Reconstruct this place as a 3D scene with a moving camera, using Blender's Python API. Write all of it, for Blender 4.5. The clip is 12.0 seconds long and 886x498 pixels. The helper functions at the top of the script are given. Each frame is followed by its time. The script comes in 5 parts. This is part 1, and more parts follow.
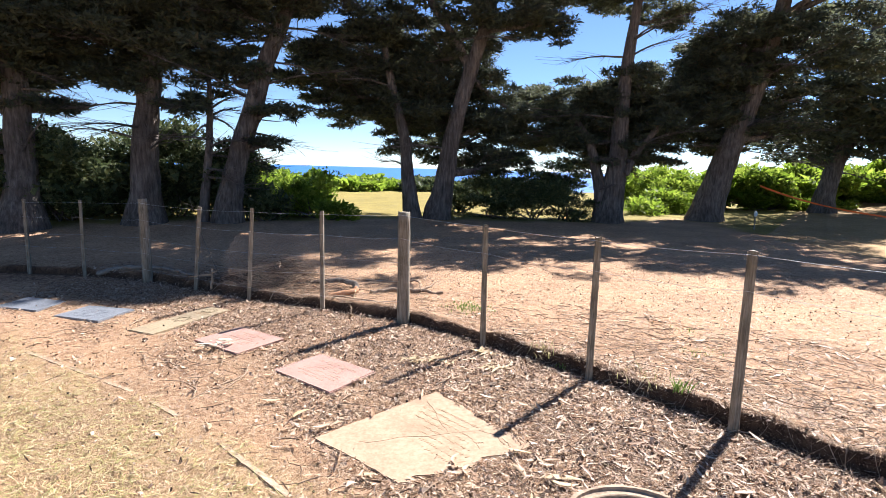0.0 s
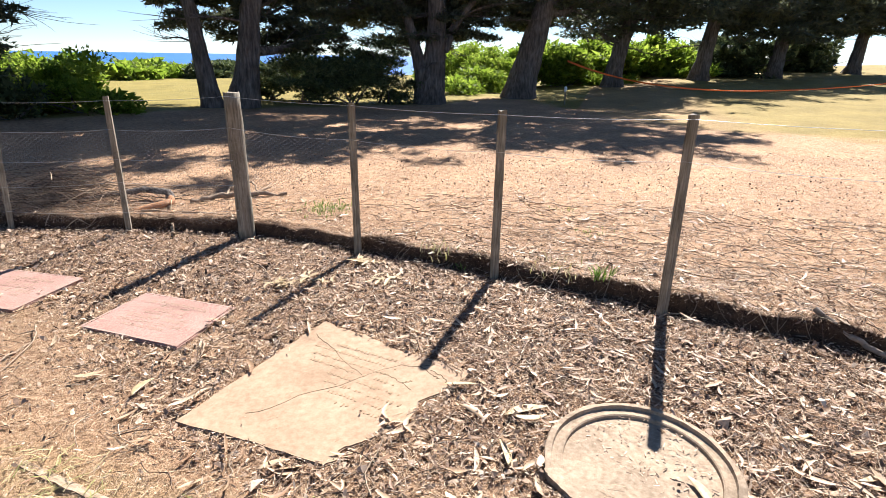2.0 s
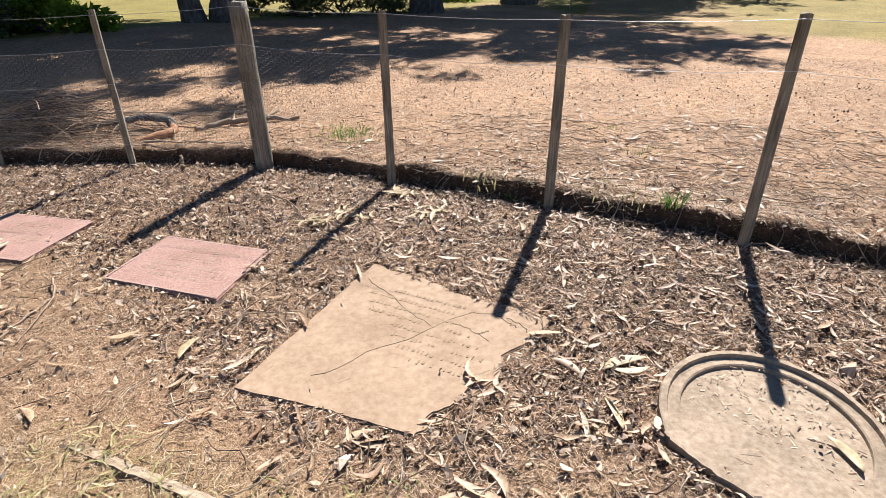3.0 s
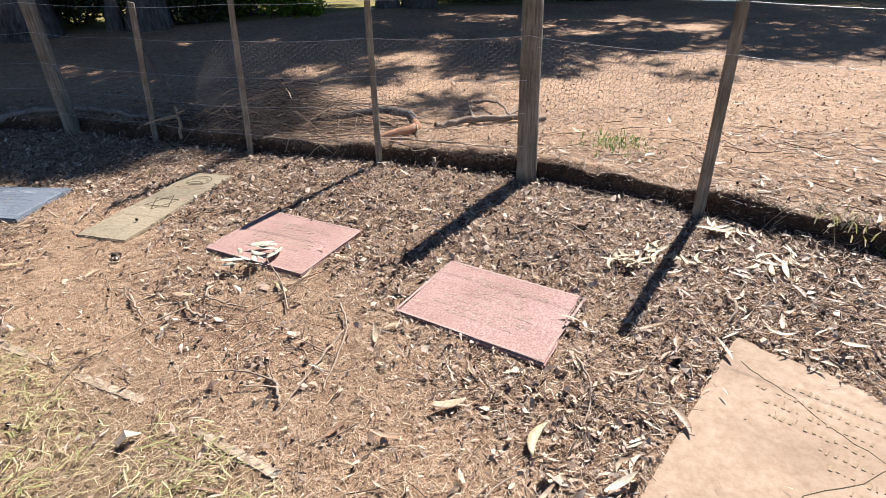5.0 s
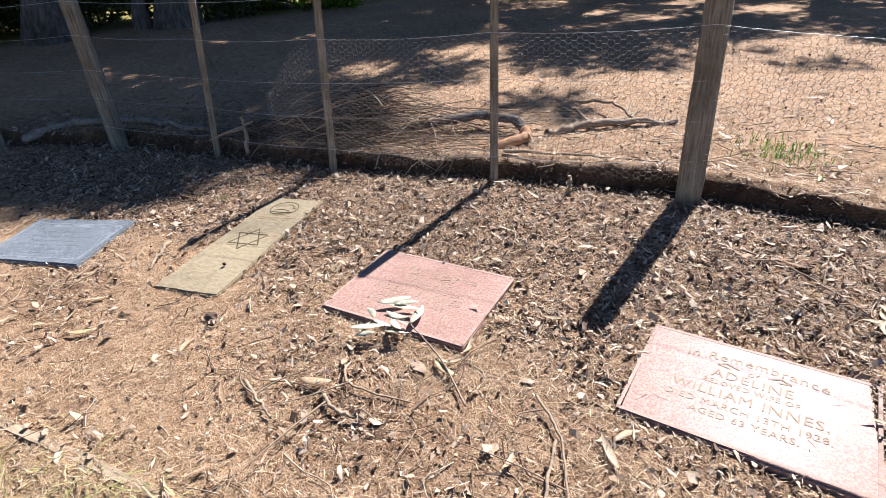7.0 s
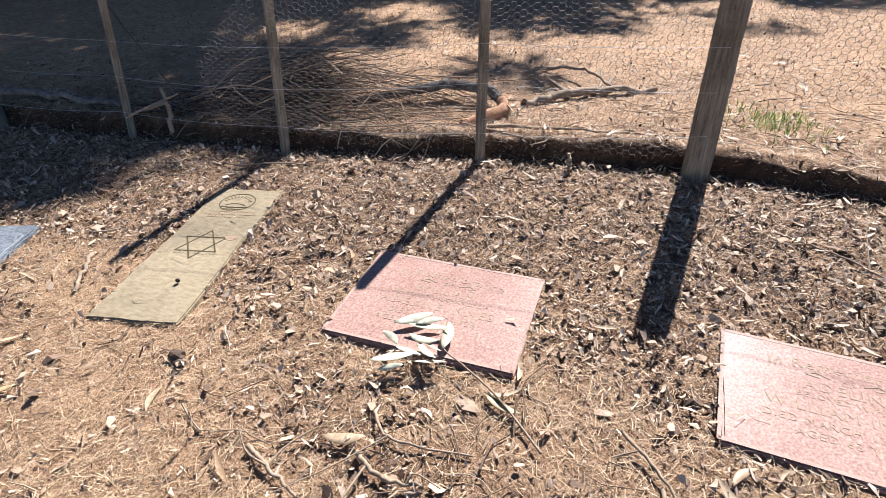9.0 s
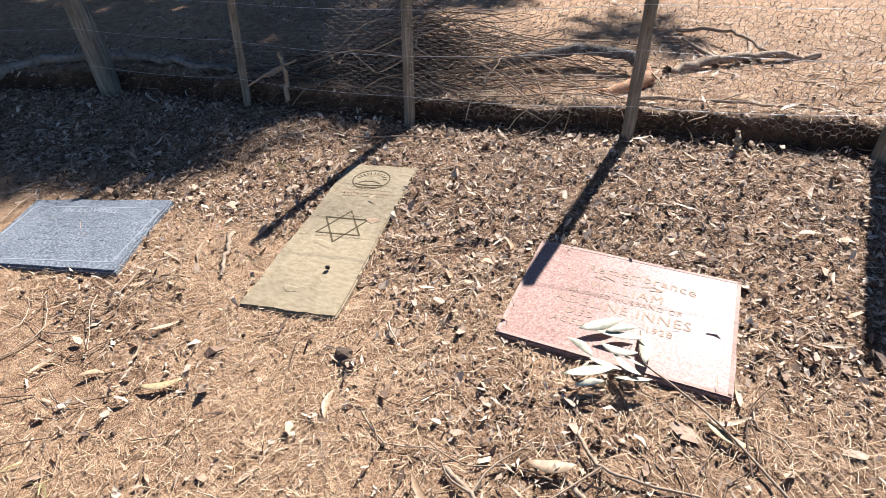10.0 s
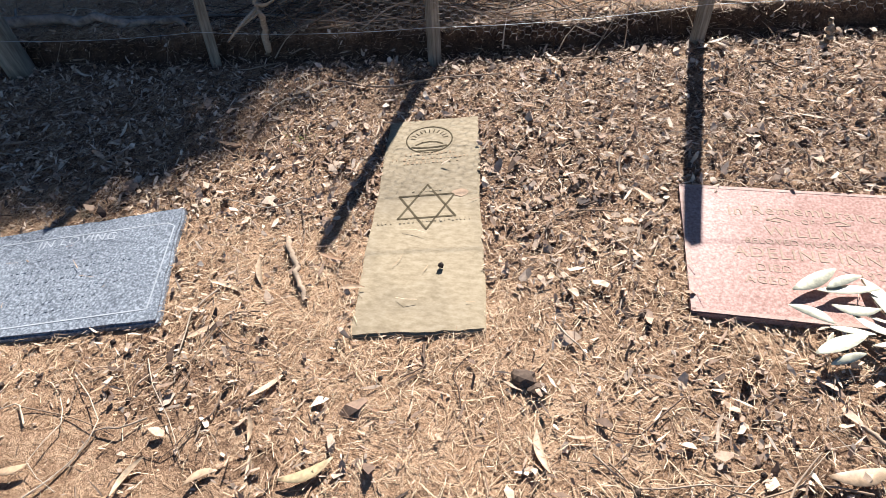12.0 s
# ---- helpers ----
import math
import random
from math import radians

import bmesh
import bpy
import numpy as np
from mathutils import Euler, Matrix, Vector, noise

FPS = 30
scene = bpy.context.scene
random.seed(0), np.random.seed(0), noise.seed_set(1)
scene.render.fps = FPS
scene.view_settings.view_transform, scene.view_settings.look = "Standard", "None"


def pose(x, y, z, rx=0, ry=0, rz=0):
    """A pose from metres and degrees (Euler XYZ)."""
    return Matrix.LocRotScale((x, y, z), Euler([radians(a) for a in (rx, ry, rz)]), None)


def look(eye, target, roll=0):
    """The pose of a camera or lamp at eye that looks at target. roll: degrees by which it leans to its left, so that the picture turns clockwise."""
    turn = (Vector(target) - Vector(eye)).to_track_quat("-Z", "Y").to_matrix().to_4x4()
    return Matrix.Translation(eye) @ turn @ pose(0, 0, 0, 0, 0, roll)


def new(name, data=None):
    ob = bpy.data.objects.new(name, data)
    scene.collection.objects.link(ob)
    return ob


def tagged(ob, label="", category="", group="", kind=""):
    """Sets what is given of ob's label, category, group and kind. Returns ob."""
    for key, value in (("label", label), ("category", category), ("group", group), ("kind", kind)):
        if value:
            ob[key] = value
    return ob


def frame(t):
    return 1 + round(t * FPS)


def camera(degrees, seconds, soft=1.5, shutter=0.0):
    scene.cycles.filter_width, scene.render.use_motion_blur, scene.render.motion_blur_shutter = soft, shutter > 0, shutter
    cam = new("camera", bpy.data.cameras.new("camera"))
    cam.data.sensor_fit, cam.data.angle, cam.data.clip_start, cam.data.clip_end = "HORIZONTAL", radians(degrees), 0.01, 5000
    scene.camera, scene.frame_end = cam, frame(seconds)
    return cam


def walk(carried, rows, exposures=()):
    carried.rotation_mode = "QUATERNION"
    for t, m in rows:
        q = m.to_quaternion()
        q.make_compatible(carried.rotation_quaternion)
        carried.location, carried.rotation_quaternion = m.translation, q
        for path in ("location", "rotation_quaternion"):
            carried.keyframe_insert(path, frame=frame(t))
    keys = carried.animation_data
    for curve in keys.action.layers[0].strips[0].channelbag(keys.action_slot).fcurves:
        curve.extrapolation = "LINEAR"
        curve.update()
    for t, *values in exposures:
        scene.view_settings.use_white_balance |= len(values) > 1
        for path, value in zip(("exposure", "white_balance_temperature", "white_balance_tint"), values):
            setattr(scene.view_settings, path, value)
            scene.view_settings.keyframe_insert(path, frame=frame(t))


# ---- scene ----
cam = camera(76.8, 12.0, soft=0.58)
METRES, EYE, TILT, LEAN, TURN = 6.3, 1.5, -2.4, 1.45, 36.1
ROWS = [
    (0.0, 0.0, 0.0, 0.0, 0.31, -5.86, -3.03),
    (0.5, -0.0194, 0.0332, 0.0014, -8.75, -5.21, -0.75),
    (1.0, -0.0254, 0.0836, -0.0045, -9.72, -5.58, -1.47),
    (1.5, -0.0392, 0.1285, -0.0133, -9.3, -9.49, -3.08),
    (2.0, -0.0655, 0.1651, -0.0237, -19.54, -16.34, -1.35),
    (2.5, -0.0826, 0.1957, -0.0293, -27.12, -23.12, 0.47),
    (3.0, -0.1045, 0.2436, -0.0298, -21.01, -24.67, -0.1),
    (3.5, -0.1336, 0.2872, -0.0283, -14.87, -25.14, -1.43),
    (3.7, -0.1476, 0.3014, -0.0289, -14.34, -25.62, -0.97),
    (5.3, -0.2549, 0.4210, -0.0354, -5.67, -26.04, -0.26),
    (5.5, -0.2678, 0.4339, -0.0363, -5.44, -26.29, -0.26),
    (6.0, -0.305, 0.4631, -0.0346, -6.39, -26.32, 2.0),
    (6.5, -0.3289, 0.4954, -0.0395, -6.23, -26.75, 1.56),
    (7.0, -0.3466, 0.538, -0.0391, -6.22, -26.86, 1.44),
    (7.2, -0.3529, 0.5493, -0.0399, -7.98, -27.15, 1.06),
    (8.8, -0.4008, 0.6143, -0.0480, -20.37, -30.89, -0.11),
    (9.0, -0.409, 0.6254, -0.0489, -15.9, -30.51, -0.56),
    (9.5, -0.4331, 0.6546, -0.0504, -9.04, -31.3, -2.02),
    (10.0, -0.4734, 0.6837, -0.0525, -10.7, -34.39, 0.73),
    (10.5, -0.503, 0.7051, -0.0538, -12.03, -36.42, 2.71),
    (11.0, -0.5232, 0.7424, -0.0602, -13.12, -38.67, 3.13),
    (11.5, -0.5402, 0.7731, -0.0612, -15.46, -41.31, 2.89),
    (12.0, -0.5635, 0.7906, -0.0651, -23.25, -42.73, 3.73),
]
walk(cam, [(t, pose(0, 0, EYE, TILT, LEAN, TURN) @ pose(METRES * x, METRES * y, METRES * z, 90 + pitch, roll, yaw)) for t, x, y, z, yaw, pitch, roll in ROWS],
     exposures=[(0.0, 1.75, 5980, 14), (1.5, 1.75, 6000, 14), (2.2, 1.47, 6150, 11), (3.5, 1.2, 5840, 10), (5.5, 1.33, 5750, 10), (9.0, 1.38, 5790, 10), (12.0, 1.4, 5870, 10)])

# ---- world and sun ----
SUN_TO = Vector((0.09, 1.0, 0.95)).normalized()
elev, azim = math.asin(SUN_TO.z), math.atan2(SUN_TO.x, SUN_TO.y)
world = bpy.data.worlds.new("sky")
scene.world = world
world.use_nodes = True
wn, wl = world.node_tree.nodes, world.node_tree.links
sky = wn.new("ShaderNodeTexSky")
sky.sky_type, sky.sun_disc, sky.sun_elevation, sky.sun_rotation = "NISHITA", False, elev, azim
sky.air_density, sky.dust_density, sky.ozone_density = 1.0, 0.0, 4.0
sky.altitude = 2500
wl.new(sky.outputs[0], wn["Background"].inputs[0])
wn["Background"].inputs[1].default_value = 0.048
sun_data = bpy.data.lights.new("sun", "SUN")
sun_data.energy, sun_data.angle, sun_data.color = 5.0, radians(0.53), (1.0, 0.955, 0.885)
sun = new("sun", sun_data)
sun.matrix_world = look(SUN_TO * 60, (0, 0, 0))

rng = np.random.default_rng(7)


# ---- materials ----
def material(name, rough=0.9, spec=0.3):
    m = bpy.data.materials.new(name)
    m.use_nodes = True
    n, l = m.node_tree.nodes, m.node_tree.links
    p = n["Principled BSDF"]
    p.inputs["Roughness"].default_value = rough
    p.inputs["Specular IOR Level"].default_value = spec
    return m, n, l, p


def ramp(n, stops):
    r = n.new("ShaderNodeValToRGB")
    while len(r.color_ramp.elements) < len(stops):
        r.color_ramp.elements.new(0.5)
    for e, (pos, col) in zip(r.color_ramp.elements, stops):
        e.position, e.color = pos, (*col, 1)
    return r


def noise_node(n, l, scale, detail=6, rough=0.6, stretch=None):
    tc = n.new("ShaderNodeTexCoord")
    t = n.new("ShaderNodeTexNoise")
    t.inputs["Scale"].default_value, t.inputs["Detail"].default_value, t.inputs["Roughness"].default_value = scale, detail, rough
    if stretch:
        mp = n.new("ShaderNodeMapping")
        mp.inputs["Scale"].default_value = stretch
        l.new(tc.outputs["Object"], mp.inputs[0])
        l.new(mp.outputs[0], t.inputs["Vector"])
    else:
        l.new(tc.outputs["Object"], t.inputs["Vector"])
    return t


def mix(n, l, fac, a, b, kind="MIX"):
    m = n.new("ShaderNodeMix")
    m.data_type, m.blend_type = "RGBA", kind
    for sock, v in ((m.inputs[0], fac), (m.inputs[6], a), (m.inputs[7], b)):
        if isinstance(v, (int, float)):
            sock.default_value = v
        elif isinstance(v, tuple):
            sock.default_value = (*v, 1)
        else:
            l.new(v, sock)
    return m.outputs[2]


def bump(n, l, p, height, strength, distance):
    b = n.new("ShaderNodeBump")
    b.inputs["Strength"].default_value, b.inputs["Distance"].default_value = strength, distance
    l.new(height, b.inputs["Height"])
    l.new(b.outputs[0], p.inputs["Normal"])


def two_scale(name, stops, fine, coarse, dirt, rough=0.9, spec=0.3, depth=0.004, stretch=None, strength=0.6):
    m, n, l, p = material(name, rough, spec)
    a, b = noise_node(n, l, fine, 8, 0.65, stretch), noise_node(n, l, coarse, 5, 0.6)
    r = ramp(n, stops)
    l.new(a.outputs[0], r.inputs[0])
    d = ramp(n, [(0.42, (0, 0, 0)), (0.68, (1, 1, 1))])
    l.new(b.outputs[0], d.inputs[0])
    l.new(mix(n, l, d.outputs[0], r.outputs[0], mix(n, l, 1.0, r.outputs[0], dirt, "MULTIPLY")), p.inputs["Base Color"])
    bump(n, l, p, a.outputs[0], strength, depth)
    return m


def island_material(name, stops, rough=0.85, spec=0.25, clear=0.0, fine=60):
    m, n, l, p = material(name, rough, spec)
    g = n.new("ShaderNodeNewGeometry")
    r = ramp(n, stops)
    l.new(g.outputs["Random Per Island"], r.inputs[0])
    t = noise_node(n, l, fine, 4)
    v = ramp(n, [(0.3, (0.6, 0.6, 0.6)), (0.7, (1.15, 1.12, 1.08))])
    l.new(t.outputs[0], v.inputs[0])
    col = mix(n, l, 1.0, r.outputs[0], v.outputs[0], "MULTIPLY")
    l.new(col, p.inputs["Base Color"])
    if clear:
        tr = n.new("ShaderNodeBsdfTranslucent")
        l.new(col, tr.inputs[0])
        mx = n.new("ShaderNodeMixShader")
        mx.inputs[0].default_value = clear
        l.new(p.outputs[0], mx.inputs[1])
        l.new(tr.outputs[0], mx.inputs[2])
        l.new(mx.outputs[0], n["Material Output"].inputs[0])
    return m


def ground_material():
    m, n, l, p = material("earth_and_litter", 0.95, 0.15)
    at = n.new("ShaderNodeAttribute")
    at.attribute_name = "zone"
    sep = n.new("ShaderNodeSeparateColor")
    l.new(at.outputs[0], sep.inputs[0])
    fine, mid, big = noise_node(n, l, 110, 8, 0.75), noise_node(n, l, 14, 7, 0.7), noise_node(n, l, 0.9, 5)
    sand = ramp(n, [(0.38, (0.21, 0.118, 0.066)), (0.5, (0.46, 0.285, 0.168)), (0.62, (0.66, 0.45, 0.29))])
    mulch = ramp(n, [(0.41, (0.055, 0.032, 0.021)), (0.5, (0.255, 0.15, 0.09)), (0.59, (0.54, 0.36, 0.22))])
    straw = ramp(n, [(0.36, (0.20, 0.13, 0.065)), (0.5, (0.37, 0.26, 0.135)), (0.64, (0.52, 0.40, 0.22))])
    lawn = ramp(n, [(0.36, (0.18, 0.14, 0.038)), (0.5, (0.255, 0.205, 0.058)), (0.66, (0.32, 0.26, 0.088))])
    both = n.new("ShaderNodeMath")
    both.operation = "MULTIPLY_ADD"
    both.inputs[1].default_value = 0.55
    sc = n.new("ShaderNodeMath")
    sc.operation = "MULTIPLY"
    sc.inputs[1].default_value = 0.45
    l.new(mid.outputs[0], sc.inputs[0])
    l.new(fine.outputs[0], both.inputs[0])
    l.new(sc.outputs[0], both.inputs[2])
    for r in (sand, mulch, straw, lawn):
        l.new(both.outputs[0], r.inputs[0])
    bigr = ramp(n, [(0.35, (0.82, 0.80, 0.78)), (0.65, (1.08, 1.05, 1.0))])
    l.new(big.outputs[0], bigr.inputs[0])
    c = mix(n, l, sep.outputs[0], sand.outputs[0], mulch.outputs[0])
    c = mix(n, l, sep.outputs[2], c, straw.outputs[0])
    c = mix(n, l, sep.outputs[1], c, lawn.outputs[0])
    # undercut shade of the bank face, put into the earth colour
    bank_shade = ramp(n, [(0.4, (0.030, 0.019, 0.013)), (0.62, (0.13, 0.08, 0.052))])
    l.new(both.outputs[0], bank_shade.inputs[0])
    c = mix(n, l, at.outputs["Alpha"], bank_shade.outputs[0], c)
    l.new(mix(n, l, 1.0, c, bigr.outputs[0], "MULTIPLY"), p.inputs["Base Color"])
    bump(n, l, p, both.outputs[0], 1.0, 0.03)
    return m


M_GROUND = ground_material()
M_POST = two_scale("weathered_timber", [(0.3, (0.11, 0.09, 0.065)), (0.5, (0.25, 0.215, 0.16)), (0.7, (0.37, 0.325, 0.255))], 9, 3, (0.5, 0.48, 0.42), 0.85, 0.25, 0.006, (9, 9, 0.7))
M_PLANK = two_scale("grey_timber", [(0.3, (0.27, 0.19, 0.12)), (0.55, (0.45, 0.34, 0.23)), (0.75, (0.56, 0.45, 0.33))], 10, 3, (0.7, 0.65, 0.6), 0.9, 0.2, 0.004, (0.8, 9, 9))
M_SAND = two_scale("sandstone", [(0.3, (0.295, 0.19, 0.115)), (0.5, (0.37, 0.25, 0.158)), (0.7, (0.44, 0.312, 0.205))], 26, 3.2, (0.82, 0.80, 0.78), 0.85, 0.25, 0.003)
M_OLIVE = two_scale("weathered_sandstone", [(0.3, (0.22, 0.165, 0.095)), (0.5, (0.30, 0.23, 0.14)), (0.7, (0.37, 0.295, 0.19))], 30, 2.6, (0.74, 0.74, 0.76), 0.85, 0.25, 0.0007, (1, 2, 1))
M_PINK = two_scale("red_granite", [(0.32, (0.24, 0.135, 0.105)), (0.48, (0.36, 0.215, 0.17)), (0.66, (0.50, 0.335, 0.275))], 110, 4, (0.86, 0.83, 0.82), 0.34, 0.047, 0.0016, None, 0.35)
M_PINKEDGE = two_scale("pale_granite_edge", [(0.32, (0.33, 0.20, 0.155)), (0.66, (0.47, 0.325, 0.26))], 90, 4, (0.8, 0.78, 0.75), 0.75, 0.25, 0.002)
M_GREY = two_scale("grey_granite", [(0.37, (0.075, 0.081, 0.09)), (0.5, (0.16, 0.171, 0.186)), (0.62, (0.32, 0.334, 0.35))], 120, 5, (0.8, 0.8, 0.82), 0.5, 0.2, 0.002)
M_CONC = two_scale("old_concrete", [(0.3, (0.26, 0.185, 0.12)), (0.5, (0.36, 0.265, 0.18)), (0.7, (0.45, 0.35, 0.25))], 45, 4, (0.7, 0.7, 0.7), 0.95, 0.2, 0.004)
M_LEAD = two_scale("tarnished_lettering", [(0.3, (0.31, 0.215, 0.15)), (0.7, (0.41, 0.295, 0.215))], 80, 8, (0.85, 0.85, 0.85), 0.9, 0.1, 0.001)
M_CUT = two_scale("incised_line", [(0.3, (0.07, 0.052, 0.03)), (0.7, (0.13, 0.10, 0.058))], 60, 8, (0.7, 0.7, 0.7), 0.95, 0.1, 0.001)
M_WORN = two_scale("worn_lettering", [(0.3, (0.28, 0.19, 0.11)), (0.7, (0.42, 0.30, 0.19))], 60, 8, (0.7, 0.7, 0.7), 0.95, 0.1, 0.001)
M_PALE = two_scale("pale_lettering", [(0.3, (0.30, 0.31, 0.32)), (0.7, (0.38, 0.38, 0.38))], 60, 8, (0.8, 0.8, 0.8), 0.8, 0.2, 0.001)
M_WIRE, *_w = material("galvanised_wire", 0.45, 0.5)
_w[2].inputs["Base Color"].default_value, _w[2].inputs["Metallic"].default_value = (0.55, 0.55, 0.54, 1), 0.8
M_NET, *_w = material("rusty_netting", 0.7, 0.4)
_w[2].inputs["Base Color"].default_value, _w[2].inputs["Metallic"].default_value = (0.25, 0.21, 0.18, 1), 0.3
M_BARK = two_scale("cypress_bark", [(0.3, (0.06, 0.05, 0.043)), (0.5, (0.145, 0.122, 0.105)), (0.7, (0.25, 0.215, 0.185))], 5, 1.2, (0.6, 0.58, 0.56), 0.95, 0.15, 0.08, (3, 3, 0.5), 1.0)
M_CROWN = island_material("cypress_foliage", [(0.0, (0.07, 0.08, 0.057)), (0.6, (0.108, 0.122, 0.078)), (0.93, (0.14, 0.155, 0.08)), (1.0, (0.17, 0.14, 0.085))], 0.65, 0.35, 0.5)
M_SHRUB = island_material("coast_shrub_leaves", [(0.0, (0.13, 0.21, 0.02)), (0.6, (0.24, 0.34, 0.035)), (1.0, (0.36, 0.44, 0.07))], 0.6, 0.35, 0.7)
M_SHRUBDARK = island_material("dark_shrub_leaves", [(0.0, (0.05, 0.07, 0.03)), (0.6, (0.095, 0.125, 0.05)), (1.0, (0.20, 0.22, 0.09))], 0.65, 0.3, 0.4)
M_CHIP = island_material("bark_chips", [(0.0, (0.06, 0.038, 0.027)), (0.16, (0.19, 0.12, 0.08)), (0.42, (0.42, 0.28, 0.185)), (0.58, (0.45, 0.345, 0.255)), (0.8, (0.60, 0.42, 0.28)), (1.0, (0.76, 0.61, 0.46))], 0.8, 0.3)
M_STRAW = island_material("fallen_needles", [(0.0, (0.24, 0.14, 0.08)), (0.5, (0.50, 0.33, 0.19)), (1.0, (0.68, 0.51, 0.33))], 0.7, 0.3)
M_LEAF = island_material("dry_gum_leaves", [(0.0, (0.25, 0.13, 0.07)), (0.35, (0.42, 0.265, 0.15)), (0.75, (0.56, 0.40, 0.25)), (1.0, (0.68, 0.55, 0.39))], 0.55, 0.4, 0.12)
M_PALELEAF = island_material("pale_straw_leaves", [(0.0, (0.30, 0.19, 0.09)), (0.4, (0.46, 0.33, 0.17)), (1.0, (0.60, 0.49, 0.29))], 0.55, 0.4, 0.12)
M_BUNCH = island_material("grey_green_leaves", [(0.0, (0.42, 0.40, 0.27)), (0.6, (0.58, 0.54, 0.39)), (1.0, (0.70, 0.65, 0.50))], 0.5, 0.4, 0.1)
M_TWIG = island_material("dry_twigs", [(0.0, (0.11, 0.07, 0.05)), (0.5, (0.30, 0.21, 0.14)), (1.0, (0.56, 0.45, 0.33))], 0.85, 0.2)
M_BRANCH = two_scale("grey_branch_wood", [(0.3, (0.12, 0.095, 0.075)), (0.5, (0.25, 0.205, 0.165)), (0.7, (0.38, 0.33, 0.27))], 12, 3, (0.6, 0.58, 0.55), 0.9, 0.2, 0.006, (2, 2, 2))
M_BRUSH = island_material("brown_brushwood", [(0.0, (0.03, 0.02, 0.015)), (0.6, (0.09, 0.058, 0.04)), (1.0, (0.22, 0.16, 0.11))], 0.85, 0.2)
M_NUT = island_material("gum_nuts", [(0.0, (0.03, 0.022, 0.018)), (1.0, (0.12, 0.08, 0.055))], 0.8, 0.2)
M_WEED = island_material("fresh_weed", [(0.0, (0.10, 0.20, 0.03)), (1.0, (0.28, 0.40, 0.08))], 0.6, 0.3, 0.4)
M_DRYGRASS = island_material("dry_grass", [(0.0, (0.30, 0.26, 0.10)), (0.25, (0.40, 0.40, 0.15)), (0.5, (0.52, 0.42, 0.21)), (1.0, (0.66, 0.56, 0.33))], 0.8, 0.2, 0.3)
M_CURL = two_scale("peeled_bark", [(0.3, (0.34, 0.14, 0.06)), (0.5, (0.54, 0.27, 0.13)), (0.7, (0.62, 0.43, 0.27))], 14, 4, (0.6, 0.55, 0.5), 0.8, 0.25, 0.004, (1, 6, 6))
M_TAPE, *_w = material("orange_tape", 0.5, 0.4)
_w[2].inputs["Base Color"].default_value = (0.75, 0.16, 0.035, 1)
M_STEEL, *_w = material("dark_steel", 0.6, 0.4)
_w[2].inputs["Base Color"].default_value = (0.035, 0.03, 0.028, 1)
M_WHITE, *_w = material("white_paint", 0.5, 0.4)
_w[2].inputs["Base Color"].default_value = (0.75, 0.75, 0.72, 1)


def sea_material():
    m, n, l, p = material("sea_water", 0.55, 0.25)
    t = noise_node(n, l, 0.02, 5, 0.6, (1, 4, 1))
    r = ramp(n, [(0.35, (0.012, 0.085, 0.30)), (0.65, (0.03, 0.15, 0.42))])
    l.new(t.outputs[0], r.inputs[0])
    l.new(r.outputs[0], p.inputs["Base Color"])
    bump(n, l, p, t.outputs[0], 0.3, 0.5)
    return m


M_SEA = sea_material()


# ---- mesh helpers ----
def fast_mesh(name, verts, *face_sets, smooth=False):
    """A mesh from an array of places and arrays of faces, each set with one number of corners."""
    me = bpy.data.meshes.new(name)
    verts = np.asarray(verts, dtype=np.float32)
    loops = np.concatenate([np.asarray(f, dtype=np.int32).ravel() for f in face_sets])
    sizes = np.concatenate([np.full(len(f), np.shape(f)[1], dtype=np.int32) for f in face_sets])
    me.vertices.add(len(verts))
    me.vertices.foreach_set("co", verts.ravel())
    me.loops.add(len(loops))
    me.loops.foreach_set("vertex_index", loops)
    me.polygons.add(len(sizes))
    me.polygons.foreach_set("loop_start", np.concatenate(([0], np.cumsum(sizes)[:-1])).astype(np.int32))
    me.polygons.foreach_set("use_smooth", np.full(len(sizes), smooth))
    me.update(calc_edges=True)
    return me


def put(name, me, mat, parent=None, label="", category="", group="", kind=""):
    ob = new(name, me)
    me.materials.clear()
    me.materials.append(mat)
    if parent:
        ob.parent = parent
    return tagged(ob, label, category, group, kind)


def part(name, bm, mat, parent, label="", smooth=False):
    me = bpy.data.meshes.new(name)
    bm.normal_update()
    bm.to_mesh(me)
    bm.free()
    for f in me.polygons:
        f.use_smooth = smooth
    return put(name, me, mat, parent, label)


def thing(name, label, category, group="", kind="", at=(0, 0, 0)):
    ob = new(name)
    ob.empty_display_size = 0.2
    ob.location = at
    return tagged(ob, label, category, group, kind)


